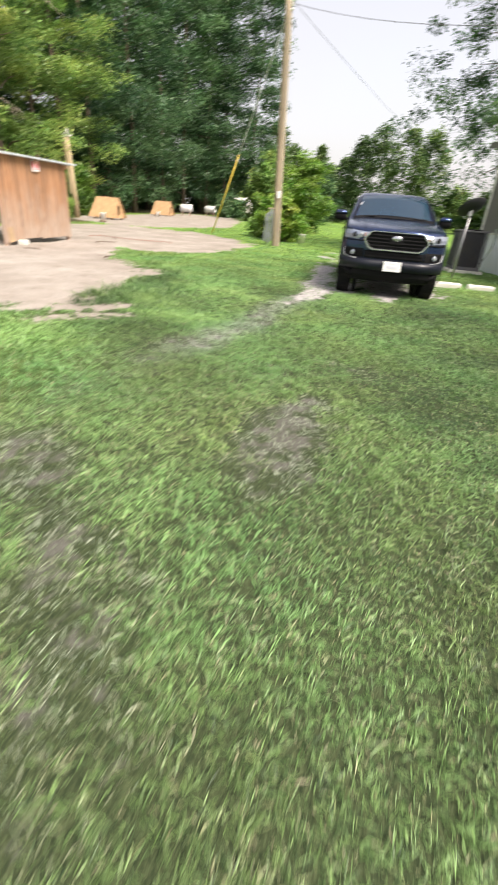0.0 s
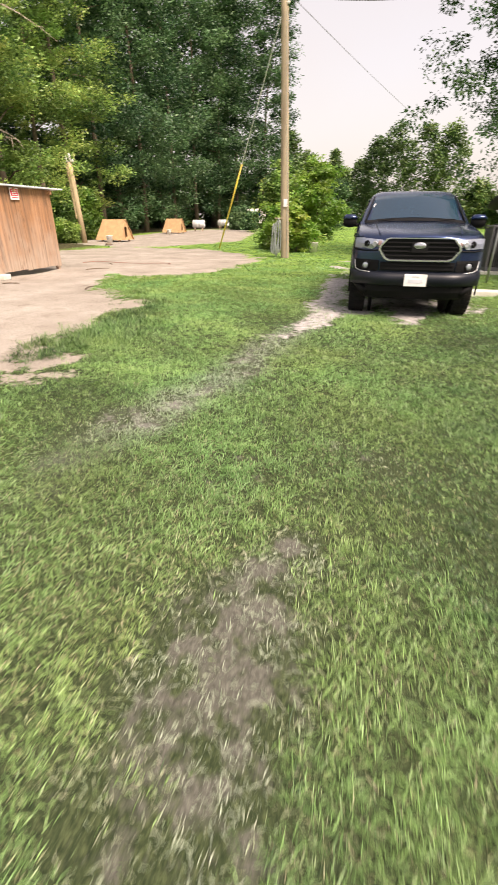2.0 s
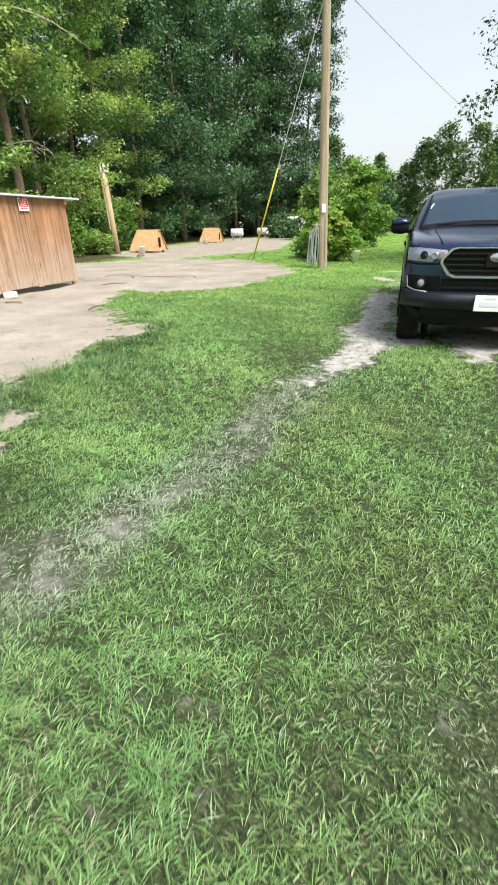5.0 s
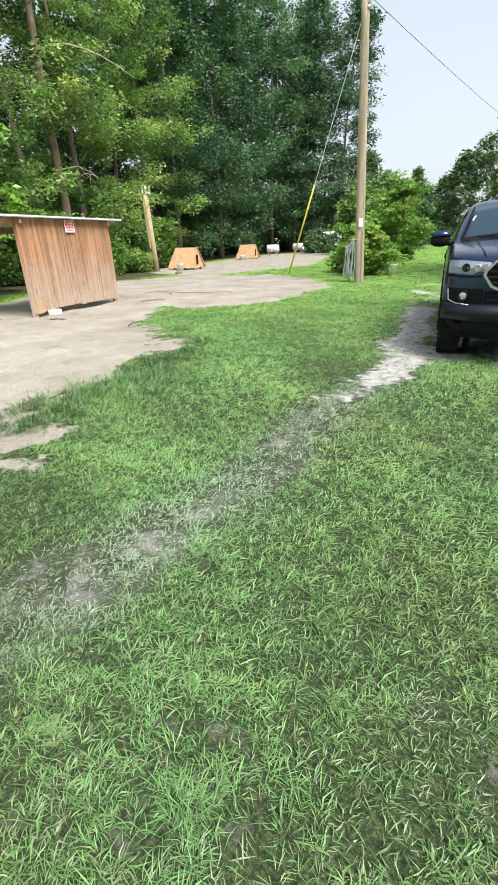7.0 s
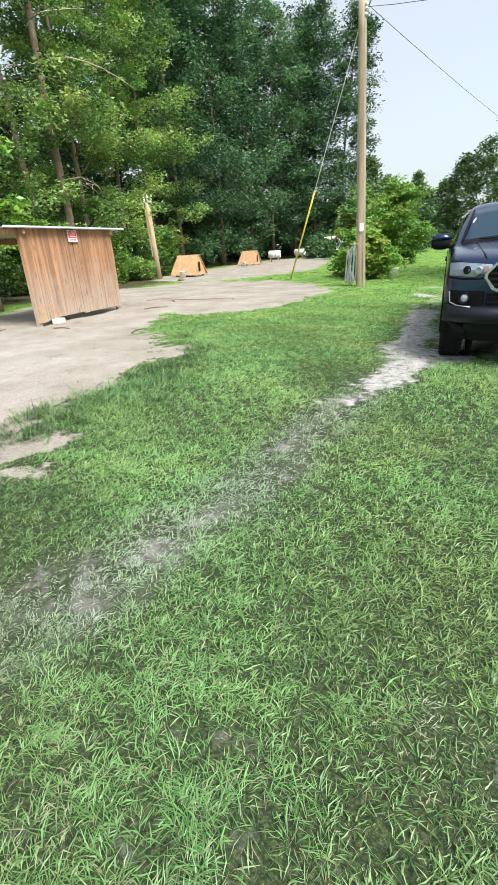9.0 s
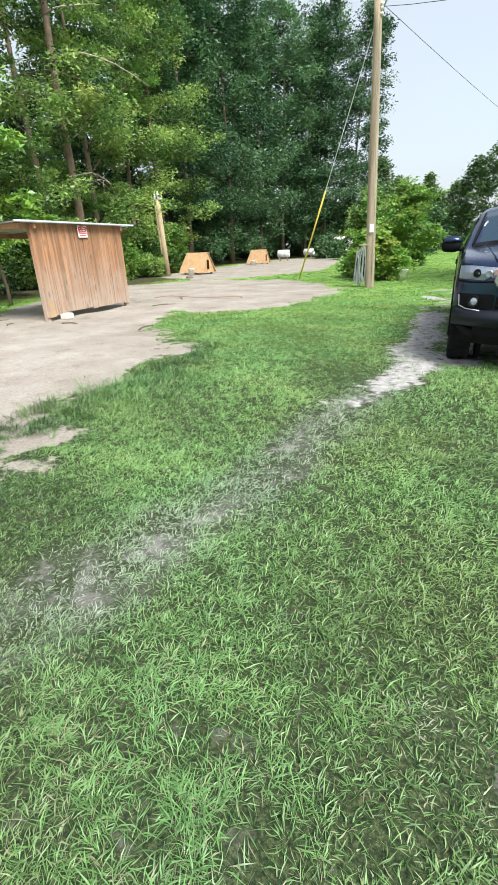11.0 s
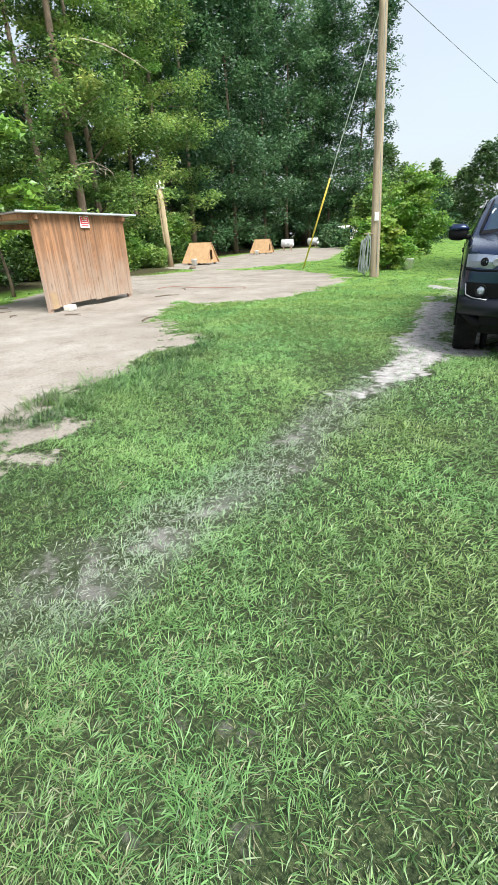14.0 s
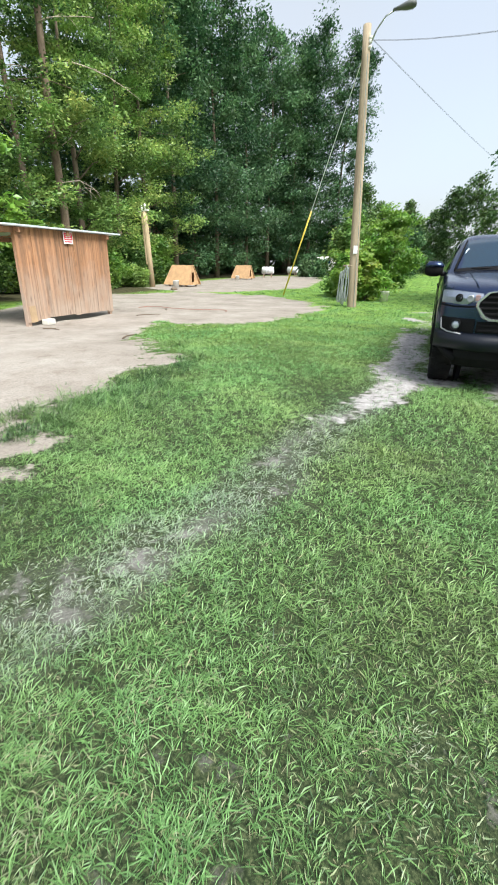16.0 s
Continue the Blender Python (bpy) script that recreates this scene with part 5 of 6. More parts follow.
    for z in (0.80,):
        for s in (-1, 1):
            for y0, y1 in ((1.55, 2.52), (2.55, 3.42)):
                part("door_gap", tubed([(s * 0.949, y0, 0.52), (s * 0.949, y0, 1.14), (s * 0.915, y0, 1.17)], 0.004, 4), "black", truck)
                part("door_handle", boxed((s * 0.955, y1 - 0.16, 1.03), (0.03, 0.17, 0.03), 0.01), "black", truck)
    part("chassis", boxed((0, 2.7, 0.42), (1.0, 4.6, 0.16), 0.03), "black", truck)
    part("axle", tubed([(-0.7, 0.90, 0.345), (0.7, 0.90, 0.345)], 0.05, 8), "black", truck)
    # wheels
    tyre_prof = [(0.24, -0.115), (0.30, -0.13), (0.355, -0.128), (0.378, -0.11), (0.386, -0.06), (0.388, 0.0), (0.386, 0.06), (0.378, 0.11), (0.355, 0.128), (0.30, 0.13), (0.24, 0.115), (0.24, -0.115)]
    for wy in wheels_y:
        for s in (-1, 1):
            hub = pose(s * 0.80, wy, 0.345, 0, 90, 0)
            ty = part("tyre", lathe(tyre_prof, 36), "rubber", truck, smooth=True, at=hub)
            bm = bmesh.new()
            for j in range(30):
                a = 2 * math.pi * j / 30
                for zz, tw in ((-0.095, 0.3), (-0.035, -0.25), (0.035, 0.25), (0.095, -0.3)):
                    box(bm, (0, 0, 0), (0.014, 0.055, 0.042), 0, Matrix.Rotation(a + zz * tw * 4, 4, "Z") @ Matrix.Translation((0.388, 0, zz)))
            part("tread", bm, "rubber", ty)
            part("rim", lathe([(0.235, -0.10), (0.235, 0.10), (0.22, 0.11), (0.20, 0.085), (0.12, 0.06 * s), (0.05, 0.09 * s), (0.0, 0.09 * s)], 24), "silver", ty, smooth=True)
            for j in range(6):
                part("spoke", boxed((0.13, 0, 0.085 * s), (0.17, 0.045, 0.03), 0.008, Matrix.Rotation(j * math.pi / 3, 4, "Z")), "silver", ty)


build_truck()


# ---- shed with one boarded wall ----
def build_shed():
    """An open lean-to: boards on the yard side, posts, a shallow tin roof."""
    shed = thing("shed", pose(-9.08, 9.85, 0), "weathered wooden lean-to shed with tin roof on sandy ground", "shed")
    r = random.Random(5)
    y, k = 0.0, 0
    widths = [0.215, 0.19, 0.22, 0.14, 0.26, 0.20, 0.235, 0.185, 0.22, 0.205, 0.24, 0.175, 0.21, 0.20]
    total = sum(widths)
    for w in widths:
        w *= 2.86 / total
        f = y / 2.86
        low = 0.075 + 0.03 * (f > 0.12) + 0.05 * f * (1 - f) * 2 + r.uniform(-0.02, 0.02)
        high = 1.965 - 0.012 * f
        bm = boxed((r.uniform(-0.006, 0.006), y + w / 2, (low + high) / 2), (0.022, w - 0.008, high - low), 0.002)
        for v in bm.verts:
            v.co.y += (v.co.z - 1) * r.uniform(-0.004, 0.004)
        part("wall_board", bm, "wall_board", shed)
        y += w
    part("patch_board", boxed((0.018, 0.17, 0.24), (0.016, 0.17, 0.34), 0.003, pose(0, 0, 0, 3, 0, 0)), "patch", shed, "pale plywood patch low on the wall")
    part("sill_beam", boxed((-0.05, 1.43, 0.22), (0.07, 2.8, 0.09), 0.006), "board", shed)
    part("top_beam", boxed((-0.055, 1.35, 1.90), (0.07, 3.3, 0.11), 0.006), "board", shed)
    part("top_beam", boxed((-2.0, 1.35, 1.80), (0.07, 3.3, 0.11), 0.006), "board", shed)
    part("cross_beam", boxed((-1.02, -0.26, 1.90), (2.1, 0.05, 0.10), 0.006), "board", shed)
    for px, py, top in ((-0.06, 0.06, 1.86), (-0.06, 2.78, 1.86), (-2.0, 0.06, 1.76), (-2.0, 2.78, 1.76)):
        part("post", boxed((px, py, top / 2 - 0.03), (0.09, 0.09, top + 0.06), 0.008), "board", shed)
    # corrugated roof sheets
    for j, y0 in enumerate(span(-0.42, 2.28, 4)):
        rows = []
        for off in (0.0, -0.012):
            for x in ((0.13, -2.35) if off == 0 else (-2.35, 0.13)):
                rows.append([(x, y0 + 0.92 * i / 24, 1.985 + (0.13 - x) * -0.05 + 0.012 * math.cos(i * math.pi / 1.5) + off + 0.004 * (j % 2)) for i in range(25)])
        bm, _ = skin(rows + rows[:1])
        part("roof_sheet", bm, "tin", shed, smooth=True)
    part("roof_edge", boxed((0.135, 1.40, 1.985), (0.03, 3.70, 0.035), 0.006), "roof_edge", shed, "pale painted roof edging")
    for j in range(3):
        part("rafter", boxed((-1.0, 0.06 + j * 1.36, 1.90), (2.2, 0.05, 0.09), 0.006, pose(0, 0, 0, 0, 0, 0)), "board", shed)
    sign = thing("warning_sign", pose(-9.035, 11.30, 1.815), "red and white warning sign on the shed boards", "sign")
    part("sheet", boxed((0, 0, 0), (0.008, 0.29, 0.25), 0.003), "plate", sign)
    part("red_field", boxed((0.006, 0, 0.03), (0.004, 0.25, 0.145), 0.0), "red", sign)
    for zz, ww in ((0.066, 0.19), (0.026, 0.15), (-0.012, 0.19)):
        part("line_of_print", boxed((0.0095, 0, zz), (0.003, ww, 0.016), 0.0), "plate", sign)
    part("line_of_print", boxed((0.006, 0, -0.078), (0.003, 0.21, 0.02), 0.0), "red", sign)
    blk = thing("foundation_block", pose(-8.98, 10.32, 0.0, 0, 0, 8), "whitened concrete block under the shed wall", "block")
    part("block", boxed((0, 0, 0.06), (0.18, 0.26, 0.13), 0.03), "stone", blk)


build_shed()


# ---- utility pole, guy wire, cables ----
def build_pole():
    pole = thing("utility_pole", pose(-3.69, 18.45, 0), "weathered wooden utility pole with a lamp arm", "pole")
    top = Vector((-0.31, 0.15, 7.62))
    pts = [Vector((0, 0, -0.3))] + [top * f for f in (0.0, 0.2, 0.45, 0.7, 0.9, 1.0)]
    part("shaft", tubed(pts, [0.155, 0.152, 0.146, 0.136, 0.124, 0.116, 0.114], 16), "pole", pole, smooth=True)
    arm_pts = [top + Vector((0.1, -0.05, -0.55)), top + Vector((0.28, -0.08, -0.18)), top + Vector((0.5, -0.1, 0.08)), top + Vector((0.72, -0.12, 0.16))]
    arm = part("lamp_arm", tubed(arm_pts, [0.026, 0.024, 0.022, 0.02], 8), "galv", pole, "grey steel lamp arm", smooth=True)
    part("lamp_head", lathe([(0.0, -0.30), (0.05, -0.28), (0.085, -0.12), (0.14, 0.05), (0.16, 0.2), (0.10, 0.30), (0.0, 0.32)], 16,
                            pose(*(top + Vector((0.98, -0.14, 0.20))), 0, 84, 0) @ Matrix.Diagonal((0.62, 1, 1, 1))), "cable", arm, "dark street lamp head", smooth=True)
    for dz in (-0.33, -0.42, -0.54):
        part("insulator", lathe([(0.0, -0.05), (0.035, -0.04), (0.045, 0.0), (0.035, 0.04), (0.0, 0.05)], 10, pose(*(top + Vector((0.14, -0.08, dz))), 0, 90, 0)), "white_plastic", pole, smooth=True)
    part("tag", boxed((-0.02, -0.155, 1.78), (0.13, 0.012, 0.24), 0.003), "plate", pole, "pale metal tag")
    part("ground_wire", tubed([(0.09, -0.13, 0.0), (0.03, -0.12, 2.2), (-0.10, -0.08, 4.5), (-0.2, -0.02, 6.9)], 0.009, 5), "conduit", pole)
    r = random.Random(9)
    for k in range(7):
        x0 = -0.20 - 0.035 * k + r.uniform(-0.02, 0.02)
        w = r.uniform(0.03, 0.07)
        hi = 1.3 - 0.03 * k + r.uniform(-0.08, 0.05)
        lo = r.uniform(0.05, 0.18)
        pts = [(x0 + w * math.sin(a) - 0.05 * (1 - math.cos(a)) * (k % 3) * 0.5, -0.12 + 0.02 * math.cos(3 * a + k), (hi + lo) / 2 + (hi - lo) / 2 * math.cos(a)) for a in span(0, 2 * math.pi, 15)]
        part("cable_loop", tubed(pts, 0.017, 6), "conduit", pole, "grey cable hung in loops", smooth=True)
    part("cable_hook", boxed((-0.22, -0.10, 1.30), (0.34, 0.04, 0.04), 0.006), "pole", pole)
    base = pole.matrix_basis.translation
    # guy wire from high on the pole to its ground anchor
    guy = thing("guy_wire", pose(-7.6, 22.9, 0), "steel guy wire with yellow plastic guard", "guy wire")
    a, b = Vector((0, 0, -0.05)), base + top * 0.93 - Vector((-7.6, 22.9, 0))
    part("wire", tubed([a, b], 0.015, 5), "guy", guy)
    part("guard", tubed([a.lerp(b, 0.008), a.lerp(b, 0.455)], 0.032, 8), "yellow", guy, "yellow plastic guard", smooth=True)
    part("anchor_rod", tubed([a - Vector((0, 0, 0.05)), a.lerp(b, 0.03)], 0.016, 6), "galv", guy)

    def line(label, p, q, sag, rad):
        c = thing("overhead_cable", Matrix(), label, "cable")
        pts = [Vector(p).lerp(Vector(q), f) - Vector((0, 0, sag * 4 * f * (1 - f))) for f in span(0, 1, 20)]
        part("cable", tubed(pts, rad, 5), "cable", c)

    head = base + top + Vector((0.14, -0.08, -0.33))
    line("black overhead cable running off beyond the field", head, (11, 78, 9.5), 0.6, 0.009)
    line("black overhead cable slung to the near side", head - Vector((0, 0, 0.06)), (12.0, 6.0, 5.6), 1.25, 0.008)


build_pole()


# ---- yard post, kennels, barrels, buckets ----
def build_yard():
    x, y = -16.9, 26.4
    post = thing("wooden_post", pose(x, y, 0, 0, -3.3, 0), "tall pale wooden post with white fittings on top", "post")
    part("shaft", tubed([(0, 0, -0.2), (0, 0, 2.0), (0.02, 0, 4.0)], [0.16, 0.148, 0.135], 12), "post", post, smooth=True)
    part("side_rail", boxed((-0.13, -0.1, 2.6), (0.07, 0.08, 2.7), 0.01), "post", post)
    part("cap_bar", boxed((0.0, -0.05, 4.06), (0.62, 0.14, 0.09), 0.012), "white_plastic", post, "white cross bar")
    for sx, h in ((-0.12, 0.22), (0.10, 0.34)):
        part("fitting", lathe([(0.0, 0.0), (0.06, 0.0), (0.07, h * 0.6), (0.03, h), (0, h)], 10, pose(sx, -0.05, 4.10)), "white_plastic", post, smooth=True)
    # A-frame dog kennel: two sloped panels, floor, gable ends with a doorway
    ken = thing("dog_kennel", pose(-15.75, 27.9, 0, 0, 0, -4), "tan plywood A-frame dog kennel on the sand", "kennel", "dog kennels")
    L, W, H = 1.72, 0.72, 1.2
    for s in (-1, 1):
        bm = bmesh.new()
        pts = [(-L / 2 + 0.22, s * 0.05, H), (L / 2 - 0.02, s * 0.05, H), (L / 2 + 0.06, s * W, 0.1), (-L / 2, s * W, 0.1)]
        lo = [bm.verts.new(p) for p in pts]
        hi = [bm.verts.new((p[0], p[1] + s * 0.022, p[2] + 0.014)) for p in pts]
        bm.faces.new(lo)
        bm.faces.new(hi[::-1])
        for i in range(4):
            bm.faces.new((lo[i], hi[i], hi[(i + 1) % 4], lo[(i + 1) % 4]))
        part("roof_panel", bm, "plywood", ken)
    part("ridge_board", boxed((0.08, 0, H + 0.005), (L - 0.28, 0.16, 0.03), 0.005), "plywood", ken)
    for i, xx in enumerate((L / 2 - 0.06, -L / 2 + 0.14)):
        if i == 0:
            for s in (-1, 1):
                part("gable_board", prism([(s * 0.13, 0.14), (s * (W - 0.06), 0.14), (s * 0.13, 1.02)], 0.02, pose(xx, 0, 0, 0, 0, 90)), "plywood", ken)
            part("gable_board", prism([(-0.13, 0.80), (0.13, 0.80), (0.13, 0.99), (0.04, 1.15), (-0.04, 1.15), (-0.13, 0.99)], 0.02, pose(xx, 0, 0, 0, 0, 90)), "plywood", ken)
            part("door_ledge", boxed((xx + 0.02, 0, 0.2), (0.03, 0.28, 0.14), 0.004), "plywood", ken)
        else:
            part("gable_board", prism([(-W + 0.06, 0.14), (W - 0.06, 0.14), (0.03, 1.12), (-0.03, 1.12)], 0.02, pose(xx, 0, 0, 0, 0, 90)), "plywood", ken)
    part("floor_board", boxed((0.05, 0, 0.12), (L - 0.1, 2 * W - 0.1, 0.03), 0.004), "plywood", ken)
    for sx in (-0.5, 0.65):
        for sy in (-0.55, 0.55):
            part("foot", boxed((sx, sy, 0.05), (0.1, 0.1, 0.13), 0.006), "board", ken)
    copy_thing(ken, pose(-18.0, 42.8, 0, 0, 0, -3))
    # plastic barrels laid on stands
    bar = thing("barrel_kennel", pose(-18.3, 50.4, 0, 0, 0, 12), "pale plastic barrel kennel lying on a stand", "kennel", "barrel kennels")
    part("barrel", lathe([(0.0, -0.62), (0.33, -0.62), (0.37, -0.56), (0.37, -0.2), (0.39, -0.17), (0.37, -0.14), (0.37, 0.14), (0.39, 0.17), (0.37, 0.2), (0.37, 0.56), (0.34, 0.62), (0.22, 0.62),
                               (0.22, 0.4), (0, 0.4)], 24, pose(0, 0, 0.72, 0, 90, 0)), "barrel", bar, smooth=True)
    for sx in (-0.4, 0.4):
        part("stand", boxed((sx, 0, 0.3), (0.1, 0.6, 0.1), 0.01), "board", bar)
        for sy in (-0.25, 0.25):
            part("leg", boxed((sx, sy, 0.12), (0.08, 0.08, 0.28), 0.008), "board", bar)
    copy_thing(bar, pose(-18.0, 58.5, 0, 0, 0, -8))
    # buckets
    buc = thing("bucket", pose(-15.1, 26.1, 0), "white plastic bucket on the sand", "bucket", "buckets")
    part("pail", lathe([(0.0, 0.01), (0.145, 0.0), (0.175, 0.36), (0.185, 0.37), (0.185, 0.39), (0.168, 0.39), (0.14, 0.03), (0.0, 0.03)], 20), "white_plastic", buc, smooth=True)
    part("handle", tubed([(0.18, 0, 0.35), (0.12, -0.17, 0.28), (0, -0.2, 0.24), (-0.12, -0.17, 0.28), (-0.18, 0, 0.35)], 0.006, 5), "galv", buc)
    copy_thing(buc, pose(-17.3, 40.0, 0, 0, 0, 40))
    tagged(copy_thing(buc, pose(-2.98, 21.5, 0, 0, 0, 100)), "white plastic bucket in the grass by the bush")
    # fallen sticks and a dog tether on the sand
    r = random.Random(12)
    for k, (sx, sy) in enumerate(((-10.4, 9.6), (-9.6, 9.3), (-8.3, 9.7), (-7.9, 12.6), (-8.6, 14.6), (-6.3, 9.6), (-11.2, 10.2))):
        st = thing("stick", pose(sx, sy, 0.015 + float(height_at(np.array([sx]), np.array([sy]))[0]), 0, 0, r.uniform(0, 180)), "short dry stick lying on the sand", "stick", "sticks")
        ln = r.uniform(0.3, 0.7)
        part("stem", tubed([(-ln / 2, 0, 0), (-ln * 0.1, 0.04, 0.01), (ln / 2, -0.02, 0.0)], [0.014, 0.012, 0.006], 5), "bark", st)
        part("twig", tubed([(0, 0.03, 0.008), (ln * 0.2, 0.12, 0.015)], [0.007, 0.003], 4), "bark", st)
    tether = thing("tether_cable", pose(-9.6, 14.6, 0), "thin reddish tether cable lying on the sand", "cable")
    part("cable", tubed([(2.8 * f - 0.4 * math.sin(6 * f), 2.0 * f * (1 - f) + 0.25 * math.sin(9 * f), 0.02) for f in span(0, 1, 18)], 0.008, 5), "tether", tether)
    # white camper far off behind the last bushes
    cx, cy = at_bearing(13.4, 61)
    camper = thing("camper_trailer", pose(cx, cy, 0, 0, 0, 15), "white camper trailer far off among the bushes", "trailer")
    part("body", boxed((0, 0, 1.45), (3.0, 1.9, 1.7), 0.18), "white_plastic", camper)
    part("window", boxed((0.4, -0.955, 1.7), (0.9, 0.03, 0.5), 0.02), "tint", camper)
    part("door", boxed((-0.8, -0.955, 1.35), (0.6, 0.03, 1.4), 0.02), "skirting", camper)
    for sx in (-0.45, 0.45):
        part("wheel", lathe([(0.0, -0.09), (0.28, -0.09), (0.32, -0.05), (0.32, 0.05), (0.28, 0.09), (0.0, 0.09)], 20, pose(sx, -0.85, 0.32, 90, 0, 0)), "rubber", camper, smooth=True)
    part("hitch", tubed([(1.5, 0, 0.55), (2.5, 0, 0.5), (2.55, 0, 0.0)], 0.05, 6), "galv", camper)
    stump = thing("dirt_clod", pose(-14.1, 24.2, 0), "small dark clod of earth on the sand", "clod")
    part("clod", lathe([(0.0, -0.02), (0.2, 0.0), (0.16, 0.08), (0.06, 0.13), (0.0, 0.13)], 9), "bark", stump, smooth=True)


build_yard()


# ---- mobile home with heat pump, dish, edging stones ----
def build_home():
    home = thing("mobile_home", pose(3.22, 16.1, 0, 0, 0, -72.5), "taupe sided mobile home with white skirting", "house")
    w, d, z0, z1, ridge = 14.0, 4.3, 1.13, 3.45, 4.35
    rows_z = span(z0, z1, 19)
    for s_y, flip in ((0.0, 1), (d, -1)):
        for a, b in zip(rows_z, rows_z[1:]):
            mid = (a + b) / 2
            part("siding_board", boxed((w / 2, 0, 0), (w, 0.022, b - a + 0.012), 0.003, Matrix.Translation((0, s_y, mid)) @ Matrix.Rotation(radians(-5.0 * flip), 4, "X")), "siding", home)
    part("wall_core", boxed((w / 2, d / 2, (z0 + z1) / 2), (w - 0.03, d - 0.05, z1 - z0 - 0.02), 0.0), "siding", home)
    for sx in (0.0, w):
        part("gable_wall", prism([(0.02, z0), (d - 0.02, z0), (d - 0.02, z1), (d / 2, ridge - 0.03), (0.02, z1)], 0.03, Matrix.Translation((sx, 0, 0)) @ Matrix.Rotation(radians(90), 4, "Z")), "siding", home)
        for cy in (0.0, d):
            part("corner_trim", boxed((sx, cy - 0.012, (z0 + z1) / 2), (0.09, 0.06, z1 - z0 + 0.02), 0.006), "trim", home)
    for s in (0, 1):
        y_out, zo = (-0.32, z1 - 0.06) if s == 0 else (d + 0.32, z1 - 0.06)
        bm = bmesh.new()
        for xx in (-0.25, w + 0.25):
            for p in ((y_out, zo), (d / 2, ridge + 0.02), (d / 2, ridge + 0.10), (y_out, zo + 0.08)):
                bm.verts.new((xx, p[0], p[1]))
        bm.verts.ensure_lookup_table()
        v = bm.verts
        bm.faces.new([v[i] for i in (0, 1, 2, 3)])
        bm.faces.new([v[i] for i in (7, 6, 5, 4)])
        for i in range(4):
            bm.faces.new((v[i], v[4 + i], v[4 + (i + 1) % 4], v[(i + 1) % 4]))
        part("roof_slope", bm, "shingle", home)
        part("fascia", boxed((w / 2, y_out + (-0.015 if s == 0 else 0.015), zo + 0.02), (w + 0.5, 0.03, 0.15), 0.005), "siding", home)
    for i in range(11):
        part("skirting_panel", boxed((0.65 + i * 1.27, 0.03, 0.565), (1.26, 0.03, 1.13), 0.006), "skirting", home, "pale skirting panel")
    for sx in (0.02, w - 0.02):
        for i in range(3):
            part("skirting_panel", boxed((sx, 0.75 + i * 1.4, 0.565), (0.03, 1.39, 1.13), 0.006), "skirting", home, "pale skirting panel")
    part("skirting_rail", boxed((w / 2, -0.012, 1.10), (w, 0.06, 0.05), 0.006), "trim", home)
    # heat pump
    ac = thing("heat_pump", pose(2.62, 14.75, 0, 0, 0, 3) @ Matrix.Diagonal((0.84, 0.85, 1, 1)), "dark grey slatted heat pump on a pad", "heat pump")
    part("pad", boxed((0, 0, 0.035), (1.15, 1.0, 0.09), 0.01), "stone", ac)
    part("core", boxed((0, 0, 0.6), (0.80, 0.72, 1.02), 0.02), "black", ac)
    part("top", boxed((0, 0, 1.13), (0.92, 0.84, 0.05), 0.015), "ac", ac)
    for sx in (-0.44, 0.44):
        for sy in (-0.40, 0.40):
            part("corner_post", boxed((sx, sy, 0.6), (0.05, 0.05, 1.05), 0.01), "ac", ac)
    part("base_rail", boxed((0, 0, 0.13), (0.92, 0.84, 0.09), 0.01), "ac", ac)
    for i in range(15):
        part("slat", boxed((-0.40 + 0.8 * i / 14, -0.41, 0.62), (0.016, 0.018, 0.95), 0.003), "ac", ac)
    for i in range(13):
        part("slat", boxed((-0.45, -0.36 + 0.72 * i / 12, 0.62), (0.018, 0.016, 0.95), 0.003), "ac", ac)
    part("fan_guard", lathe([(0.02, 0.0), (0.33, 0.0), (0.35, 0.02), (0.33, 0.03), (0.02, 0.03)], 24, pose(0, 0, 1.15)), "black", ac)
    part("refrigerant_line", tubed([(0.46, -0.2, 0.5), (0.52, -0.25, 0.42), (0.54, -0.15, 0.25), (0.56, 0.4, 0.3)], 0.02, 6), "cable", ac)
    disc = thing("disconnect_box", pose(3.42, 15.28, 1.16, 0, 0, -72.5), "small grey switch box on the skirting", "switch box")
    part("box", boxed((0, 0.035, 0), (0.10, 0.09, 0.17), 0.008), "galv", disc)
    part("conduit", tubed([(0, 0.02, -0.08), (0.02, 0.0, -0.45), (-0.12, -0.1, -0.85)], 0.013, 6), "conduit", disc)
    # satellite dish
    sat = thing("satellite_dish", pose(1.93, 12.5, 0), "dark satellite dish on a pale slanted pole", "satellite dish")
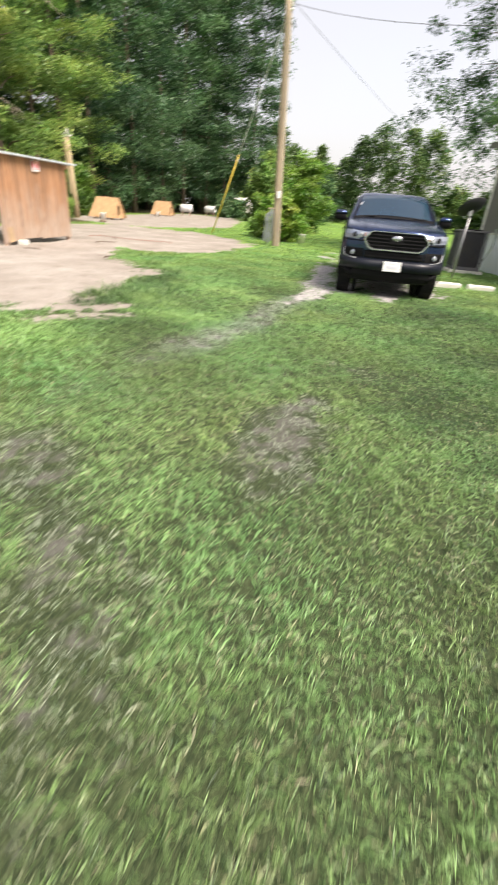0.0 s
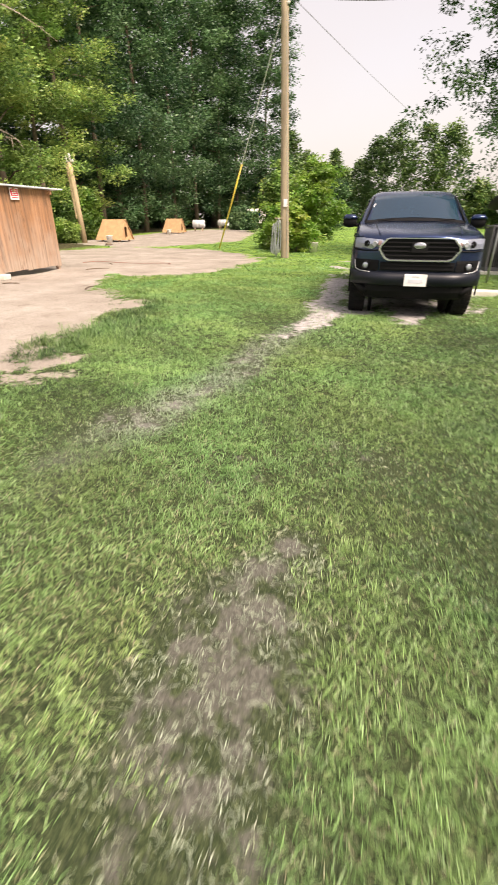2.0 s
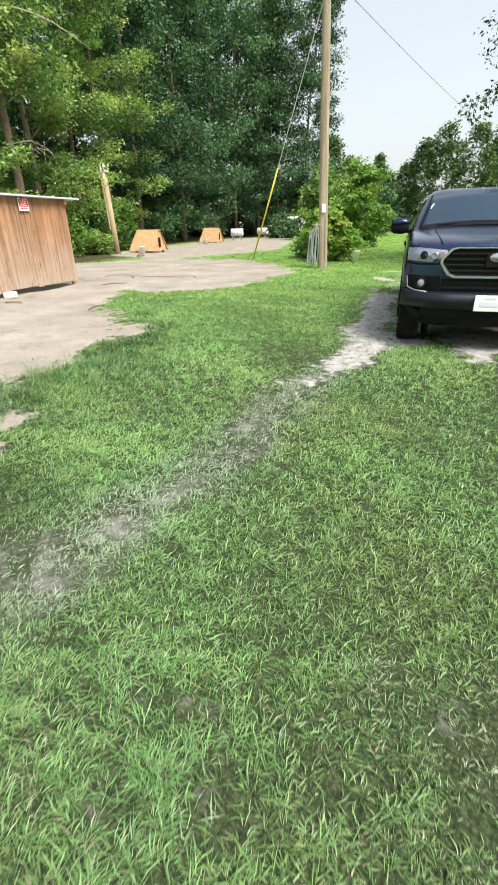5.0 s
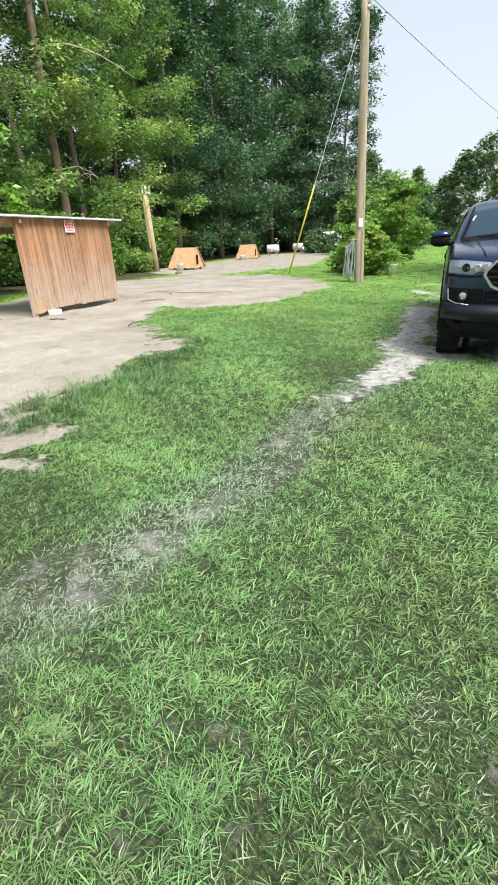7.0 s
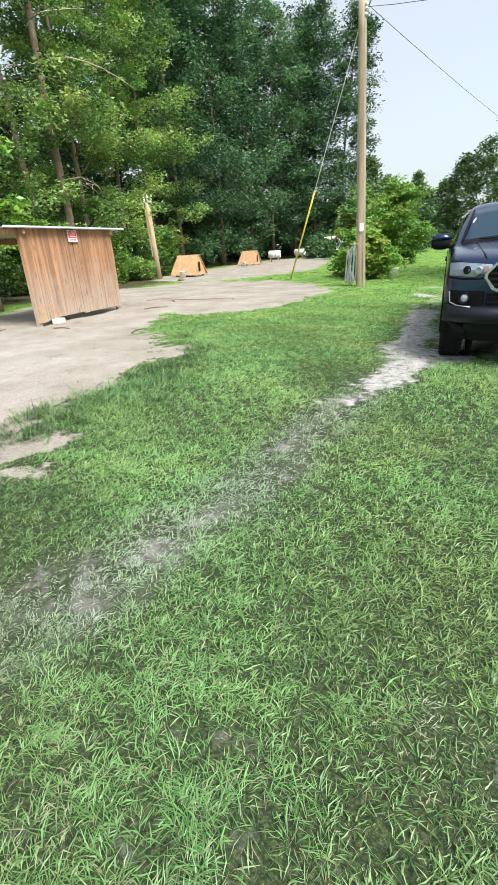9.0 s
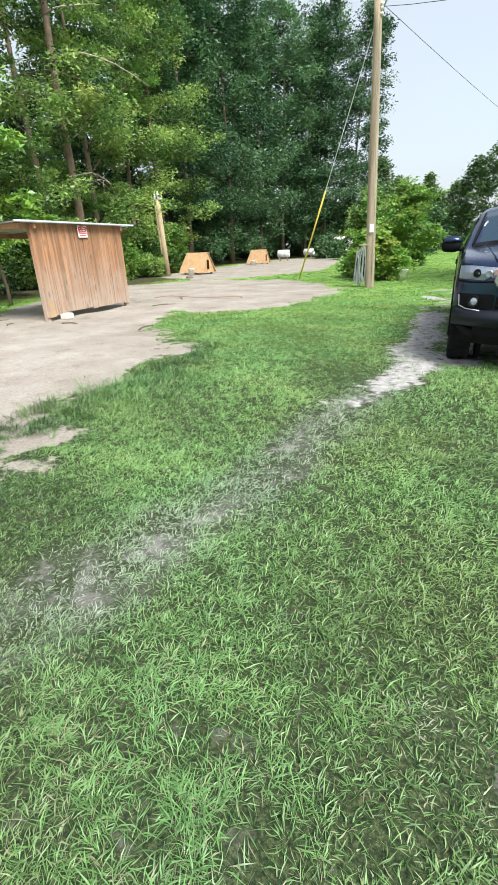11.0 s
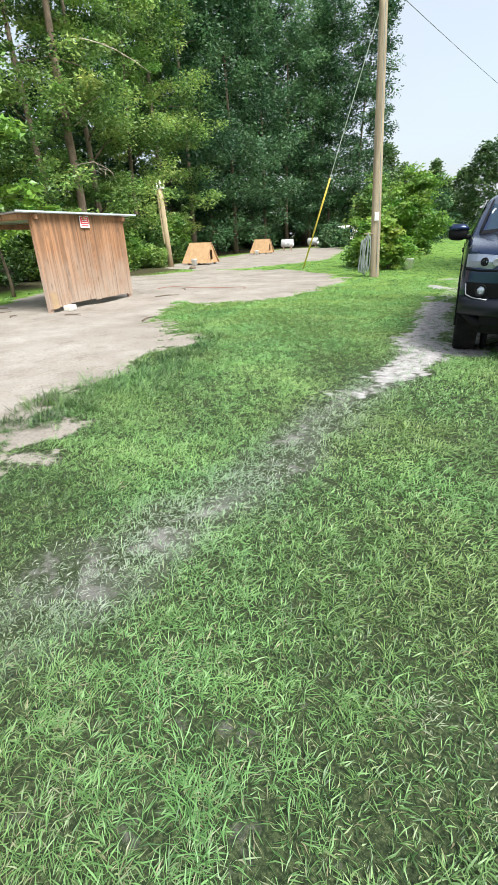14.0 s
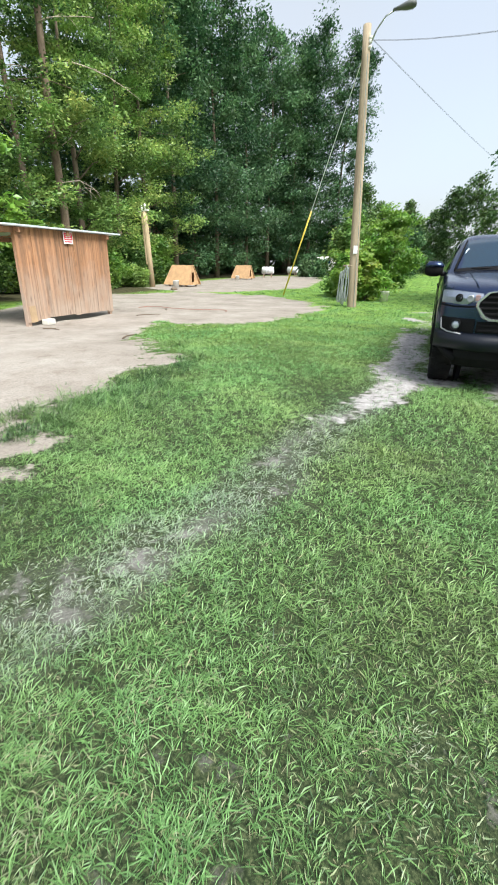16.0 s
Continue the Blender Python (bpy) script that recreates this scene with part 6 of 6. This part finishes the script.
    part("mast", tubed([(0.0, 0, -0.1), (0.01, 0, 0.8), (0.04, 0.0, 1.5)], 0.026, 10), "galv", sat, smooth=True)
    tilt = pose(0.03, 0.0, 1.66, 0, 0, 10) @ pose(0, 0, 0, -38, -18, 0)
    part("bowl", lathe([(0.0, -0.07), (0.14, -0.06), (0.27, -0.025), (0.345, 0.02), (0.35, 0.032), (0.335, 0.03), (0.26, -0.008), (0.13, -0.042), (0.0, -0.05)], 28,
                       tilt @ Matrix.Diagonal((1.0, 0.88, 1, 1))), "dish", sat, smooth=True)
    part("bracket", boxed((0.03, 0.02, 1.55), (0.09, 0.12, 0.16), 0.012), "galv", sat)
    part("feed_arm", tubed([(0.04, 0.02, 1.45), (-0.02, 0.25, 1.42), (-0.05, 0.45, 1.52)], 0.014, 6), "galv", sat)
    part("feed_horn", boxed((-0.05, 0.47, 1.55), (0.14, 0.09, 0.07), 0.02), "dish", sat)
    # edging stones along the lawn
    r = random.Random(3)
    stone = thing("edging_stone", pose(1.45, 10.45, 0), "long whitewashed edging block in the grass", "edging stone", "edging stones")
    bm = boxed((0, 0, 0.05), (0.56, 0.19, 0.13), 0.03)
    for v in bm.verts:
        v.co += Vector((r.uniform(-1, 1), r.uniform(-1, 1), r.uniform(-1, 1))) * 0.006
    part("block", bm, "stone", stone)
    for i, xx in enumerate((2.15, 3.0, 3.8, 4.6)):
        copy_thing(stone, pose(xx, 10.47 + 0.03 * math.sin(i * 2.0), 0, 0, 0, 4 * math.sin(i * 3)))
    # big tyre leaning on the skirting
    ty = thing("old_tyre", pose(3.92, 13.25, 0.485, -80, 0, -62), "large worn black tyre leaning on the skirting", "tyre")
    part("tyre", lathe([(0.30, -0.12), (0.42, -0.15), (0.48, -0.11), (0.50, 0.0), (0.48, 0.11), (0.42, 0.15), (0.30, 0.12), (0.27, 0.0), (0.30, -0.12)], 32), "rubber", ty, smooth=True)
    part("rim", lathe([(0.285, -0.08), (0.285, 0.08), (0.22, 0.05), (0.10, 0.02), (0.0, 0.02)], 24), "black", ty, smooth=True)


build_home()
